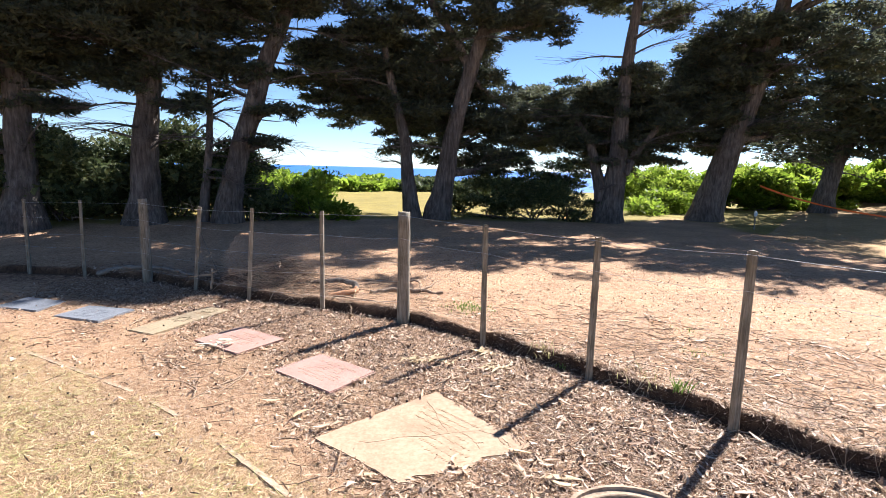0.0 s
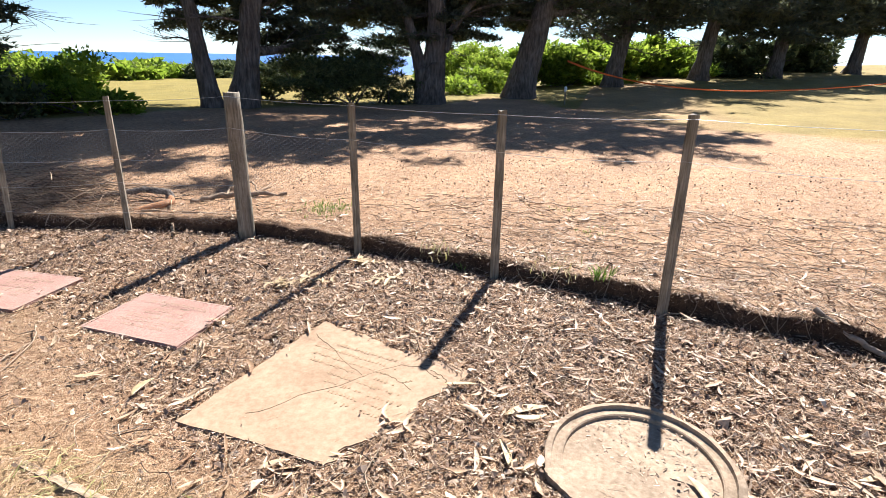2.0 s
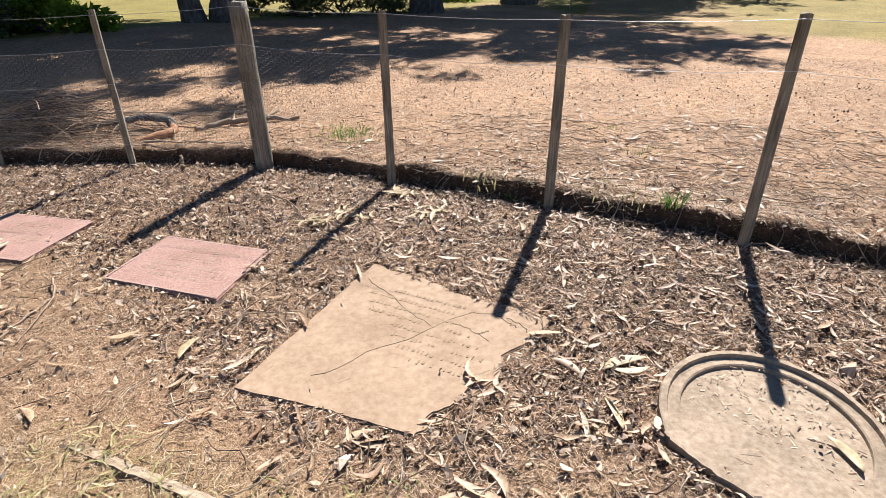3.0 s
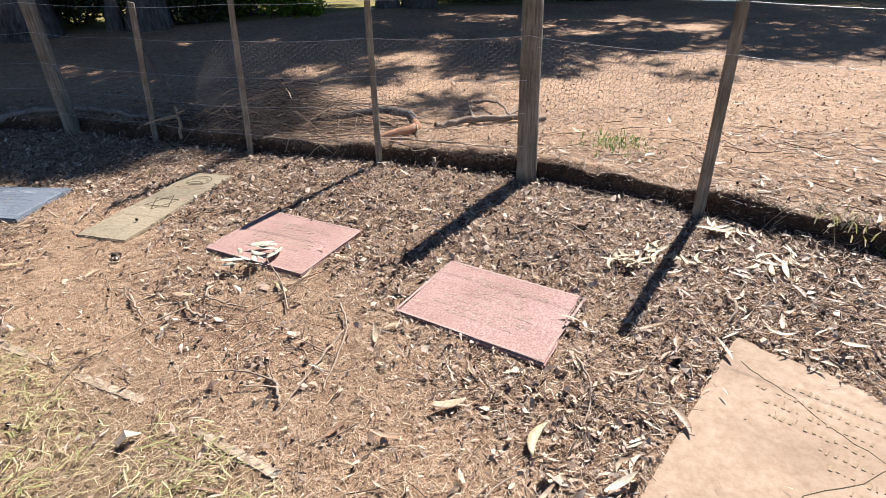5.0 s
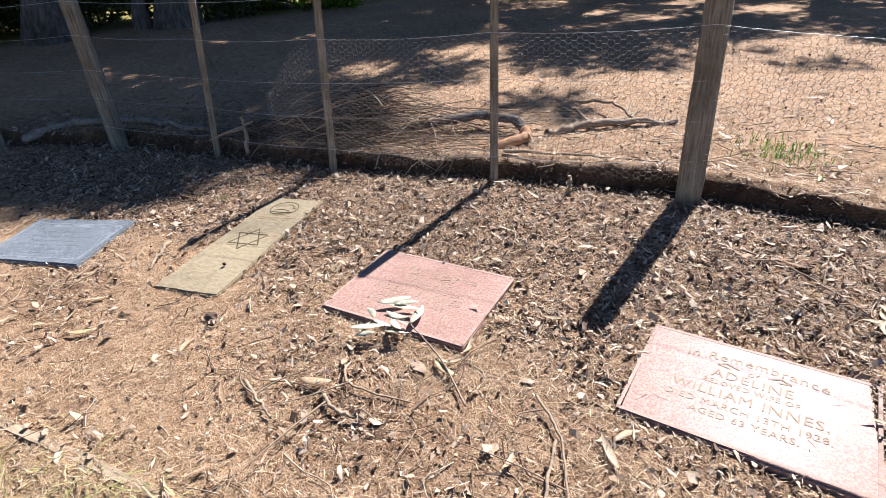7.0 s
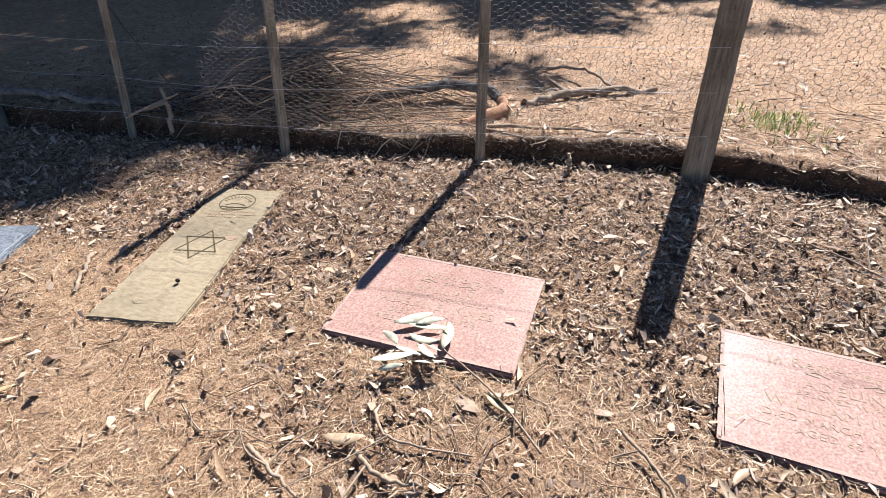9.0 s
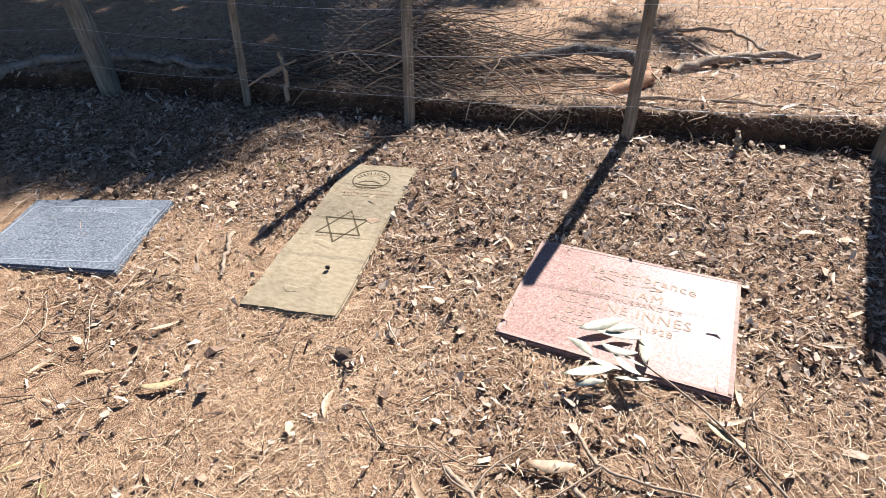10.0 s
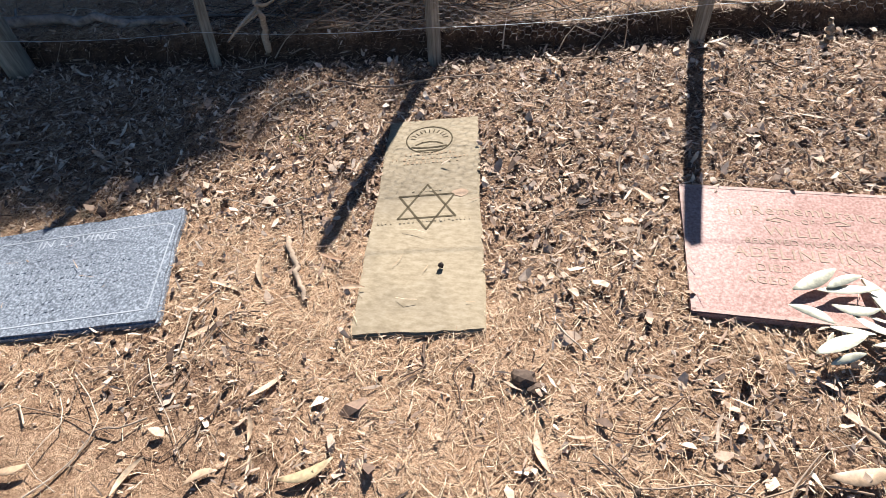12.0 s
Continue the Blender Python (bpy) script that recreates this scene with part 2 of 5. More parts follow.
def tube_arrays(pts, radii, sides, base=0, rough=0.0, gen=rng):
    """Rings round a line of places: its corners and quads, with end caps."""
    pts = np.asarray(pts, float)
    d = np.gradient(pts, axis=0)
    d /= np.linalg.norm(d, axis=1)[:, None] + 1e-9
    ref = np.where(np.abs(d[:, 2:3]) > 0.9, np.array([[1.0, 0, 0]]), np.array([[0, 0, 1.0]]))
    a = np.cross(d, ref)
    a /= np.linalg.norm(a, axis=1)[:, None] + 1e-9
    b = np.cross(d, a)
    ang = np.arange(sides) * 2 * np.pi / sides
    r = np.asarray(radii, float)[:, None] * (1 + rough * gen.uniform(-1, 1, (len(pts), sides)))
    v = pts[:, None] + r[..., None] * (np.cos(ang)[None, :, None] * a[:, None] + np.sin(ang)[None, :, None] * b[:, None])
    i, j = np.meshgrid(np.arange(len(pts) - 1), np.arange(sides), indexing="ij")
    k = (j + 1) % sides
    q = np.stack([i * sides + j, i * sides + k, (i + 1) * sides + k, (i + 1) * sides + j], -1).reshape(-1, 4) + base
    return v.reshape(-1, 3), q


def tubes_mesh(name, lines, smooth=True):
    """One mesh of many tubes: each line is (places, radii, sides, roughness)."""
    vs, qs, base = [], [], 0
    for pts, radii, sides, rough in lines:
        v, q = tube_arrays(pts, radii, sides, base, rough)
        vs.append(v), qs.append(q)
        base += len(v)
    return fast_mesh(name, np.concatenate(vs), np.concatenate(qs), smooth=smooth)


def curve_pts(ctrl, steps):
    """A smooth line through the given places."""
    c = np.asarray(ctrl, float)
    if len(c) == 2:
        return c[0] + (c[1] - c[0]) * np.linspace(0, 1, steps)[:, None]
    p = np.vstack([2 * c[0] - c[1], c, 2 * c[-1] - c[-2]])
    out = []
    for s in np.linspace(0, len(c) - 1 - 1e-6, steps):
        i, u = int(s), s - int(s)
        a, b, e, f = p[i:i + 4]
        out.append(0.5 * (2 * b + (e - a) * u + (2 * a - 5 * b + 4 * e - f) * u * u + (3 * b - a - 3 * e + f) * u ** 3))
    return np.array(out)


# ---- the lie of the land ----
FENCE_X = [-60, -13, -11.3, -10.25, -8.88, -7.7, -6.51, -5.28, -4.07, -2.875, -1.67, -0.515, 0.74, 3, 60]
FENCE_Y = [2.5, 2.5, 3.4, 3.85, 4.23, 4.33, 4.43, 4.65, 4.79, 4.62, 4.40, 4.09, 3.78, 3.2, 3.2]


def fence_y(x):
    return np.interp(x, FENCE_X, FENCE_Y)


def smooth_step(a, b, x):
    u = np.clip((x - a) / (b - a), 0, 1)
    return u * u * (3 - 2 * u)


_dirs = rng.normal(size=(24, 2))
_dirs /= np.linalg.norm(_dirs, axis=1)[:, None]
_phase = rng.uniform(0, 6.28, 24)


def ripple(x, y, length, k0, k1):
    s = 0
    for i in range(k0, k1):
        f = 6.28 / (length * (0.6 + 0.9 * (i - k0) / max(1, k1 - k0)))
        s = s + np.sin(f * (_dirs[i, 0] * x + _dirs[i, 1] * y) + _phase[i])
    return s / math.sqrt(k1 - k0)


def plane_z(x, y):
    return -0.3116 + 0.0232 * np.clip(x, -16, 8) + 0.0318 * np.clip(y, -8, 6)


def shore(x, y):
    return -0.45 * x + 0.89 * y


def ground_z(x, y):
    x, y = np.asarray(x, float), np.asarray(y, float)
    fy = fence_y(x)
    v = y - fy
    near = plane_z(x, np.minimum(y, fy)) - 0.028 - 0.008 * smooth_step(-0.35, -0.05, v)
    flat = -0.15 + 0.03 * np.clip(y - 20, 0, 40) * smooth_step(-8, 0, x)
    field = (plane_z(x, fy) + 0.07) * (1 - smooth_step(0, 7, v)) + flat * smooth_step(0, 7, v)
    wob = 0.02 * ripple(x, y, 0.5, 0, 6)
    up = smooth_step(0.05, 0.10, v + wob)
    z = near * (1 - up) + field * up
    small = 0.006 * ripple(x, y, 0.35, 6, 14) + 0.004 * ripple(x, y, 0.12, 14, 22)
    bank = 0.02 * np.exp(-((v - 0.16) / 0.1) ** 2) * (1 + ripple(x, y, 0.6, 6, 12))
    far = 0.05 * ripple(x, y, 9, 3, 11) * smooth_step(4, 12, v)
    drop = -14 * smooth_step(50, 80, shore(x, y))
    return z + small + bank + far + drop


def graded(lo, hi, step, reach, growth=1.22):
    mid = list(np.arange(lo, hi, step))
    for sign, start in ((1, mid[-1]), (-1, mid[0])):
        d, p = step, start
        while abs(p) < reach:
            d *= growth
            p += sign * d
            mid.append(p)
    return sorted(mid)


def build_ground():
    xs = np.array(graded(-12, 3, 0.07, 4300))
    vs = np.array(sorted(set(graded(-4.2, 10, 0.085, 4300)) | set(np.arange(-0.08, 0.26, 0.013))))
    gx, gv = np.meshgrid(xs, vs, indexing="xy")
    gy = gv + fence_y(gx)
    gz = ground_z(gx, gy)
    nx, ny = len(xs), len(vs)
    i, j = np.meshgrid(np.arange(nx - 1), np.arange(ny - 1), indexing="xy")
    a = (j * nx + i).ravel()
    quads = np.stack([a, a + 1, a + nx + 1, a + nx], -1)
    me = fast_mesh("ground", np.stack([gx, gy, gz], -1).reshape(-1, 3), quads, smooth=True)
    at = me.color_attributes.new("zone", "FLOAT_COLOR", "POINT")
    wob = 0.3 * ripple(gx, gy, 1.4, 2, 9)
    inside = 1 - smooth_step(-0.02, 0.3, gv)
    edge = 2.85 - 0.28 * np.clip(gx + 4, 0, 4)
    mulch = inside * (0.14 + 0.86 * smooth_step(-0.35, 0.45, gy - edge + wob))
    mulch = np.maximum(mulch, 0.6 * (1 - smooth_step(0.2, 1.6, gv + wob)) * smooth_step(0, 0.1, gv))
    # bank face strip where the undercut's shade is painted into the colour
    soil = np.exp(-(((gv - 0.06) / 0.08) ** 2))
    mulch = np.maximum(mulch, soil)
    straw = inside * (1 - smooth_step(-0.3, 0.5, gy - 1.75 + wob)) * 0.65
    behind = gy - np.interp(gx, [-20, -17.5, -14, -11, -6.8, -4.4, 0, 4], [3, 5.6, 9.6, 13.6, 18.4, 21.5, 14.5, 13.4])
    lawn = smooth_step(-0.6, 0.8, behind + wob) * np.where(gx > -2, 0.4 + 0.45 * smooth_step(0.5, 3, gx), 1.0)
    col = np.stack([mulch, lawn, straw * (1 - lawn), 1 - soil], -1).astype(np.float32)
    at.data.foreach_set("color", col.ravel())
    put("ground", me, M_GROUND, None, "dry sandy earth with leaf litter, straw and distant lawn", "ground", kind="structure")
    bm = bmesh.new()
    bmesh.ops.create_grid(bm, x_segments=8, y_segments=8, size=4400)
    me = bpy.data.meshes.new("water")
    bm.to_mesh(me)
    bm.free()
    sea = put("water", me, M_SEA, None, "deep blue sea out to the horizon", "sea", kind="structure")
    sea.location = (0, 0, -9)


build_ground()


# ---- trees ----
def crown_mesh(name, blobs, size=(0.035, 0.10), width=0.014, density=1.0, flat=0.2, upright=0.12, core=1.0):
    """Foliage of many small sprays, gathered in flattish pads inside loose round masses (x, y, z, radius, half height); each pad has a close heart and a fine fringe."""
    vs = []
    for x, y, z, r, h in blobs:
        pads = max(7, int((29 if z < 7.7 else 17) * r * max(h, 0.4)))
        pv = rng.normal(size=(pads, 3))
        pv /= np.linalg.norm(pv, axis=1)[:, None]
        pv *= rng.uniform(0.3, 1.05, (pads, 1)) ** 0.6 * rng.lognormal(0, 0.17, (pads, 1))
        pc = np.array([x, y, z]) + pv * np.array([r, r * 1.15, h])
        big = 1.65 if z > 7.7 else 1.0
        for c in pc:
            pr = rng.uniform(0.34, 0.85) * min(1.0, 0.55 + r * 0.3)
            tilt = rng.normal(0, 0.16, 2)
            fringe, heart = int((560 * pr * pr + 30) * density / big ** 1.8), int((640 * pr * pr + 12) * core * density / big ** 1.8)
            for cnt, reach, ln, w, spread in ((fringe, 1.1, size, width, 0.45), (heart, 0.8, (size[0] * 3.2, size[1] * 2.2), width * 3.6, 0.8)):
                u = rng.normal(size=(cnt, 3))
                u /= np.linalg.norm(u, axis=1)[:, None]
                u *= rng.uniform(0.05, 1.0, (cnt, 1)) ** 0.5 * reach
                p = u * np.array([pr, pr, pr * flat * (1.0 if reach > 1 else 1.25)])
                p[:, 2] += p[:, 0] * tilt[0] + p[:, 1] * tilt[1]
                p += c
                d = u * np.array([1, 1, 0.4]) + rng.normal(0, spread, (cnt, 3)) * np.array([1, 1, 0.5]) + np.array([0, 0, upright])
                d /= np.linalg.norm(d, axis=1)[:, None]
                s = np.cross(d, rng.normal(size=(cnt, 3)))
                s /= np.linalg.norm(s, axis=1)[:, None]
                length = big * rng.uniform(*ln, (cnt, 1))
                half = big * w * rng.uniform(0.6, 1.3, (cnt, 1)) * 0.7
                vs.append(np.stack([p - s * half, p + d * length, p + s * half], 1))
    v = np.concatenate(vs).reshape(-1, 3)
    return fast_mesh(name, v, np.arange(len(v)).reshape(-1, 3))


def tree(label, stems, blobs, density=0.78, dead=0, limb_share=0.8, category="cypress tree", grain=1.0, lean=(0.0, 0.0)):
    """stems: each a list of places, with the radius at its foot and its top. Limbs reach from the stems to the masses of foliage."""
    blobs = [(x + lean[0] * (z < 7.7), y + lean[1] * (z < 7.7), z, r, h) for x, y, z, r, h in blobs]
    foot = stems[0][0][0]
    root = thing("tree", label, category, "cypress trees along the clifftop", at=(foot[0], foot[1], float(ground_z(foot[0], foot[1]))))
    inv = Matrix.Translation(-Vector(root.location))
    everything = []
    for pts, r0, r1 in stems:
        c = curve_pts(pts, 22)
        u = np.linspace(0, 1, 22)
        c[:, 0] += 0.05 * np.sin(u * 9 + rng.uniform(0, 6)) * u * 2
        c[:, 1] += 0.05 * np.sin(u * 7 + rng.uniform(0, 6)) * u * 2
        rad = 0.8 * (r0 * (1 - u) + r1 * u) + r0 * 0.5 * np.exp(-u * 20)
        c[0, 2] -= 0.25
        everything.append((c, rad))
        ob = put("trunk", tubes_mesh("trunk", [(c, rad, 18, 0.10)]), M_BARK, root)
        ob.data.transform(inv)
    for x, y, z, r, h in blobs:
        if rng.uniform() > limb_share:
            continue
        end = np.array([x, y, z])
        c, rad = min(everything, key=lambda e: np.linalg.norm(e[0] - end, axis=1).min())
        best = int(np.argmin(np.linalg.norm(c - (end - np.array([0, 0, 0.35 * np.linalg.norm(end[:2] - c[0, :2])])), axis=1)))
        st, rr = c[best], min(rad[best] * 0.5, 0.16)
        mid = (st + end) / 2 + np.array([*rng.normal(0, 0.2, 2), -0.15])
        main = curve_pts([st, mid, end], 12)
        limb = put("limb", tubes_mesh("limb", [(main, np.linspace(rr, 0.03, 12), 8, 0.1)]), M_BARK, root)
        limb.data.transform(inv)
        lines = []
        for _ in range(8):
            s0 = main[int(rng.integers(4, 12))]
            e = end + rng.normal(0, 1, 3) * np.array([r, r, h]) * 0.8
            lines.append((curve_pts([s0, (s0 + e) / 2 + rng.normal(0, 0.12, 3), e], 7), np.linspace(0.018, 0.005, 7), 4, 0.05))
        ob = put("twig_spray", tubes_mesh("twig_spray", lines), M_BARK, limb, kind="stuff")
        ob.data.transform(inv)
    for _ in range(dead):
        c, rad = everything[int(rng.integers(len(everything)))]
        k = int(rng.integers(6, 20))
        ang = rng.uniform(0, 6.28)
        ln = rng.uniform(0.9, 2.6)
        d = np.array([math.cos(ang), math.sin(ang), rng.uniform(-0.25, 0.35)])
        m = curve_pts([c[k], c[k] + d * ln * 0.5 + np.array([0, 0, 0.1]), c[k] + d * ln], 9)
        branch = put("dead_branch", tubes_mesh("dead_branch", [(m, np.linspace(0.04, 0.008, 9), 5, 0.1)]), M_BARK, root)
        branch.data.transform(inv)
        lines = []
        for _ in range(20):
            j = int(rng.integers(2, 9))
            e = m[j] + (d + rng.normal(0, 0.6, 3) * np.array([1, 1, 0.4])) * rng.uniform(0.25, 0.9)
            lines.append((curve_pts([m[j], (m[j] + e) / 2 + rng.normal(0, 0.04, 3), e], 5), np.linspace(0.008, 0.003, 5), 3, 0))
        ob = put("twig_spray", tubes_mesh("twig_spray", lines), M_BARK, branch, kind="stuff")
        ob.data.transform(inv)
    ob = put("crown", crown_mesh("crown", blobs, (0.035 * grain, 0.11 * grain), 0.015 * grain, density / grain ** 1.7), M_CROWN, root)
    ob.data.transform(inv)
    return root


def build_trees():
    # most masses above 7.7 m are unseen, added to shape the shade below
    tree("old cypress with straight dark trunk and dense crown", [([(-17.45, 5.18, -0.2), (-17.5, 5.3, 3), (-17.3, 5.5, 8)], 0.5, 0.25)],
         [(-17.6, 5.8, 4.6, 2.2, 1.2), (-18.6, 4.0, 4.6, 2.6, 1.6), (-17.4, 5.6, 6.6, 2.9, 1.6), (-17.8, 5.6, 2.9, 1.0, 0.35), (-18.6, 3.6, 8, 3.0, 1.4), (-16.9, 6.4, 5.4, 1.8, 1.0), (-19.5, 4.6, 3.4, 1.8, 0.9)], dead=26)
    tree("cypress with thick straight trunk and hanging dead twigs", [([(-15.7, 7.49, -0.2), (-15.66, 7.6, 2), (-15.55, 7.75, 4.4), (-15.3, 7.9, 8)], 0.5, 0.22),
         ([(-14.7, 8.6, -0.2), (-14.6, 8.77, 2), (-14.54, 8.81, 4.2)], 0.17, 0.07)],
         [(-16.5, 7.1, 4.5, 1.9, 1.1), (-14.8, 8.4, 4.9, 1.7, 1.0), (-15.9, 7.2, 6.5, 2.6, 1.4), (-14.6, 8.6, 6.6, 2.4, 1.3), (-14.2, 8.7, 3.7, 0.8, 0.6), (-14.9, 8.2, 3.1, 0.7, 0.4), (-15.4, 7.6, 5.4, 2.0, 0.9), (-15.2, 9.5, 8.4, 2.4, 1.0)], dead=36)
    tree("leaning cypress with bare dark trunk", [([(-14.11, 8.93, -0.2), (-13.93, 9.21, 1.62), (-13.52, 9.80, 3.79), (-13.15, 10.29, 5.49), (-12.7, 10.8, 8.4)], 0.4, 0.2)],
         [(-13.5, 9.6, 5.7, 1.1, 0.7), (-12.8, 10.4, 7.0, 1.9, 1.1), (-13.2, 9.9, 2.9, 0.6, 0.2), (-13.9, 9.2, 3.9, 0.6, 0.6), (-13.3, 9.8, 2.1, 0.5, 0.15)], dead=14)
    tree("spreading cypress with two dark twisted trunks", [([(-10.88, 14.34, -0.2), (-10.6, 14.5, 1.4), (-10.45, 14.61, 2.52), (-10.04, 14.94, 4.74), (-9.5, 15, 6.4), (-9.2, 15, 9)], 0.42, 0.16),
         ([(-11.46, 13.88, -0.2), (-11.6, 13.75, 1.3), (-11.70, 13.68, 2.48), (-12.05, 13.37, 4.19), (-12.3, 13.2, 6)], 0.3, 0.1),
         ([(-10.1, 14.9, 4.6), (-10.5, 14.6, 5.4), (-11.1, 14.2, 6.6), (-11.6, 13.8, 8.5)], 0.17, 0.08)],
         [(-13.6, 11.8, 4.1, 1.2, 0.6), (-12.7, 12.8, 5.0, 1.5, 1.2), (-12.9, 12.5, 3.4, 1.4, 0.4), (-11.7, 13.7, 3.9, 1.3, 1.0), (-11.7, 13.0, 5.9, 1.2, 0.7),
          (-8.6, 14.6, 6.1, 1.9, 0.6), (-7.6, 15.2, 6.1, 1.0, 0.5), (-10.0, 15.5, 2.6, 1.1, 0.7), (-10.0, 15.6, 1.7, 0.9, 0.35), (-10.9, 14.3, 8.0, 3.4, 1.3),
          (-8.9, 16.3, 3.4, 0.8, 0.4), (-13.6, 11.8, 5.4, 0.8, 0.4), (-12.4, 13.8, 2.7, 0.6, 0.5), (-12, 12.6, 8.4, 2.6, 1.2), (-8.7, 15.0, 8.9, 1.7, 0.8), (-10.6, 14.4, 9.9, 2.4, 0.9), (-12.4, 14, 10.6, 2.6, 1.0), (-12.9, 12.2, 4.6, 1.5, 0.9), (-11.2, 13.8, 5.0, 1.2, 0.8), (-9.9, 15.2, 3.4, 1.1, 0.6), (-12.4, 13.0, 4.2, 1.5, 0.9),
          (-11.5, 13.8, 3.3, 1.1, 0.5), (-12.2, 13.2, 3.1, 0.9, 0.4), (-10.6, 14.6, 3.5, 1.1, 0.6), (-9.6, 15.4, 3.0, 1.1, 0.5), (-11.0, 14.4, 4.4, 1.4, 0.8), (-9.9, 15, 4.4, 1.1, 0.6), (-10.3, 14.8, 5.5, 1.2, 0.6),
          (-9.4, 15.6, 1.9, 0.9, 0.3), (-7.7, 14.6, 8.3, 1.5, 0.7), (-9.4, 14.8, 8.3, 2.0, 0.8), (-7.5, 15.0, 8.9, 1.0, 0.5), (-10.8, 13.9, 8.6, 1.9, 0.9), (-9.3, 15, 9.6, 1.4, 0.6), (-8.0, 15.3, 10.5, 0.75, 0.3), (-8.8, 15.2, 10.6, 0.9, 0.35), (-7.2, 15.2, 9.8, 0.5, 0.25), (-6.7, 15.1, 9.2, 0.5, 0.25), (-9.8, 15.1, 10.8, 1.2, 0.4), (-7.4, 14.8, 8.6, 0.9, 0.4), (-6.65, 15.2, 10.05, 0.5, 0.25), (-7.2, 15.2, 10.7, 0.45, 0.25), (-6.0, 15.2, 9.5, 0.5, 0.25), (-11.3, 14.3, 2.5, 1.2, 0.8), (-11.9, 13.9, 3.2, 1.2, 0.7), (-10.3, 15.0, 1.8, 0.8, 0.5)], dead=10, lean=(-0.55, 0.8))
    tree("broad cypress with gnarled trunk and bare upper limbs", [([(-6.79, 18.7, -0.2), (-6.65, 18.76, 1.61), (-6.60, 18.77, 3.47), (-6.44, 18.83, 5.63), (-6.2, 18.85, 9)], 0.5, 0.12),
         ([(-6.9, 18.6, 0.3), (-6.5, 18.7, 1.2), (-6.0, 18.9, 2.2), (-5.4, 19.2, 3.2)], 0.28, 0.1),
         ([(-6.95, 18.6, 0), (-7.15, 18.5, 1.4), (-7.5, 18.4, 2.4), (-8.0, 18.3, 3.4)], 0.3, 0.1)],
         [(-9.1, 17.8, 4.0, 1.2, 0.6), (-7.7, 18.5, 3.7, 1.6, 1.0), (-8.1, 18.3, 2.8, 1.7, 0.6), (-6.2, 19.0, 4.0, 1.4, 1.1), (-5.4, 19.3, 3.0, 1.2, 0.6),
          (-7.1, 18.7, 7.6, 1.8, 0.5), (-5.5, 19.2, 6.9, 1.2, 0.4), (-6.9, 18.8, 2.5, 1.0, 0.4), (-6.6, 18.4, 8.9, 2.4, 0.8), (-7.4, 18.6, 3.3, 1.6, 0.7), (-9.4, 17.2, 2.7, 1.1, 0.45), (-5.6, 19.2, 3.8, 1.2, 0.8), (-5.0, 18.8, 8.3, 1.7, 0.6), (-4.6, 19.2, 7.8, 1.4, 0.5), (-7.6, 18.6, 8.5, 1.9, 0.6), (-8.8, 17.9, 3.4, 1.1, 0.5), (-6.8, 18.9, 2.3, 1.5, 0.8), (-5.9, 19.1, 2.5, 1.2, 0.8)], dead=16, lean=(-0.4, 1.0))
    tree("leaning cypress with flared trunk and layered crown", [([(-4.41, 21.76, -0.2), (-3.86, 21.86, 2.12), (-3.26, 21.96, 4.03), (-2.76, 22.03, 6.56), (-2.5, 22, 9.5)], 0.6, 0.2)],
         [(-5.0, 21.4, 4.4, 1.8, 1.4), (-3.8, 21.7, 4.8, 1.6, 1.4), (-3.3, 21.7, 3.5, 1.1, 0.9), (-3.5, 21.7, 6.4, 1.6, 0.9), (-1.4, 20.9, 6.2, 1.8, 0.4), (-0.2, 21.0, 5.4, 1.5, 0.5),
          (-2.5, 21.9, 8.2, 3.2, 0.6), (-4.7, 21.5, 2.8, 1.0, 0.5), (0.4, 21.4, 8.0, 2.4, 0.8), (-1.6, 22, 4.2, 1.1, 0.4), (-1.5, 21.5, 9.0, 2.2, 0.7), (-4.4, 21.6, 5.8, 1.4, 0.7), (-4.2, 21.4, 3.7, 1.4, 0.8), (-2.6, 21.8, 5.2, 1.2, 0.5), (-1.8, 21.6, 8.4, 2.0, 0.5), (0.8, 21.4, 8.2, 1.5, 0.5), (-3.8, 21.9, 2.8, 1.1, 0.8), (-2.4, 21.9, 3.2, 1.1, 0.6)], dead=14, density=0.6, lean=(-0.3, 0.9))
    tree("cypress of the far row with low dense crown", [([(-1.2, 28.5, 0), (-0.9, 28.5, 2), (-0.4, 28.5, 4), (0, 28.5, 8)], 0.5, 0.2)],
         [(-1.6, 27.0, 4.3, 2.5, 1.4), (-0.1, 26.5, 4.9, 2.1, 1.4), (-0.2, 28.0, 3.2, 2.5, 0.9), (-2.2, 29.5, 2.9, 1.9, 0.9), (-0.5, 28, 7.2, 3.0, 1.5), (1.6, 29, 3.4, 1.8, 0.9)], dead=10, grain=1.7, density=0.3)
    tree("cypress of the far row with low dense crown", [([(3.0, 33, 0.2), (3.2, 33, 2), (3.6, 33, 5), (3.8, 33, 8)], 0.55, 0.2)],
         [(2, 32, 4.0, 2.6, 1.3), (4.4, 32.5, 4.4, 2.8, 1.4), (3, 33, 6.8, 3.4, 1.7), (5.4, 34, 3.0, 2.0, 0.9)], dead=8, grain=1.7, density=0.4)
    tree("cypress of the far row with low dense crown", [([(7.5, 38, 0.3), (7.7, 38, 2), (8, 38, 5), (8.2, 38, 8)], 0.55, 0.2)],
         [(6.4, 37, 4.2, 2.8, 1.4), (9, 38, 4.4, 3.0, 1.5), (7.6, 38, 7, 3.6, 1.7), (8, 37.4, 2.8, 2.6, 0.7)], dead=6, grain=1.7, density=0.45)
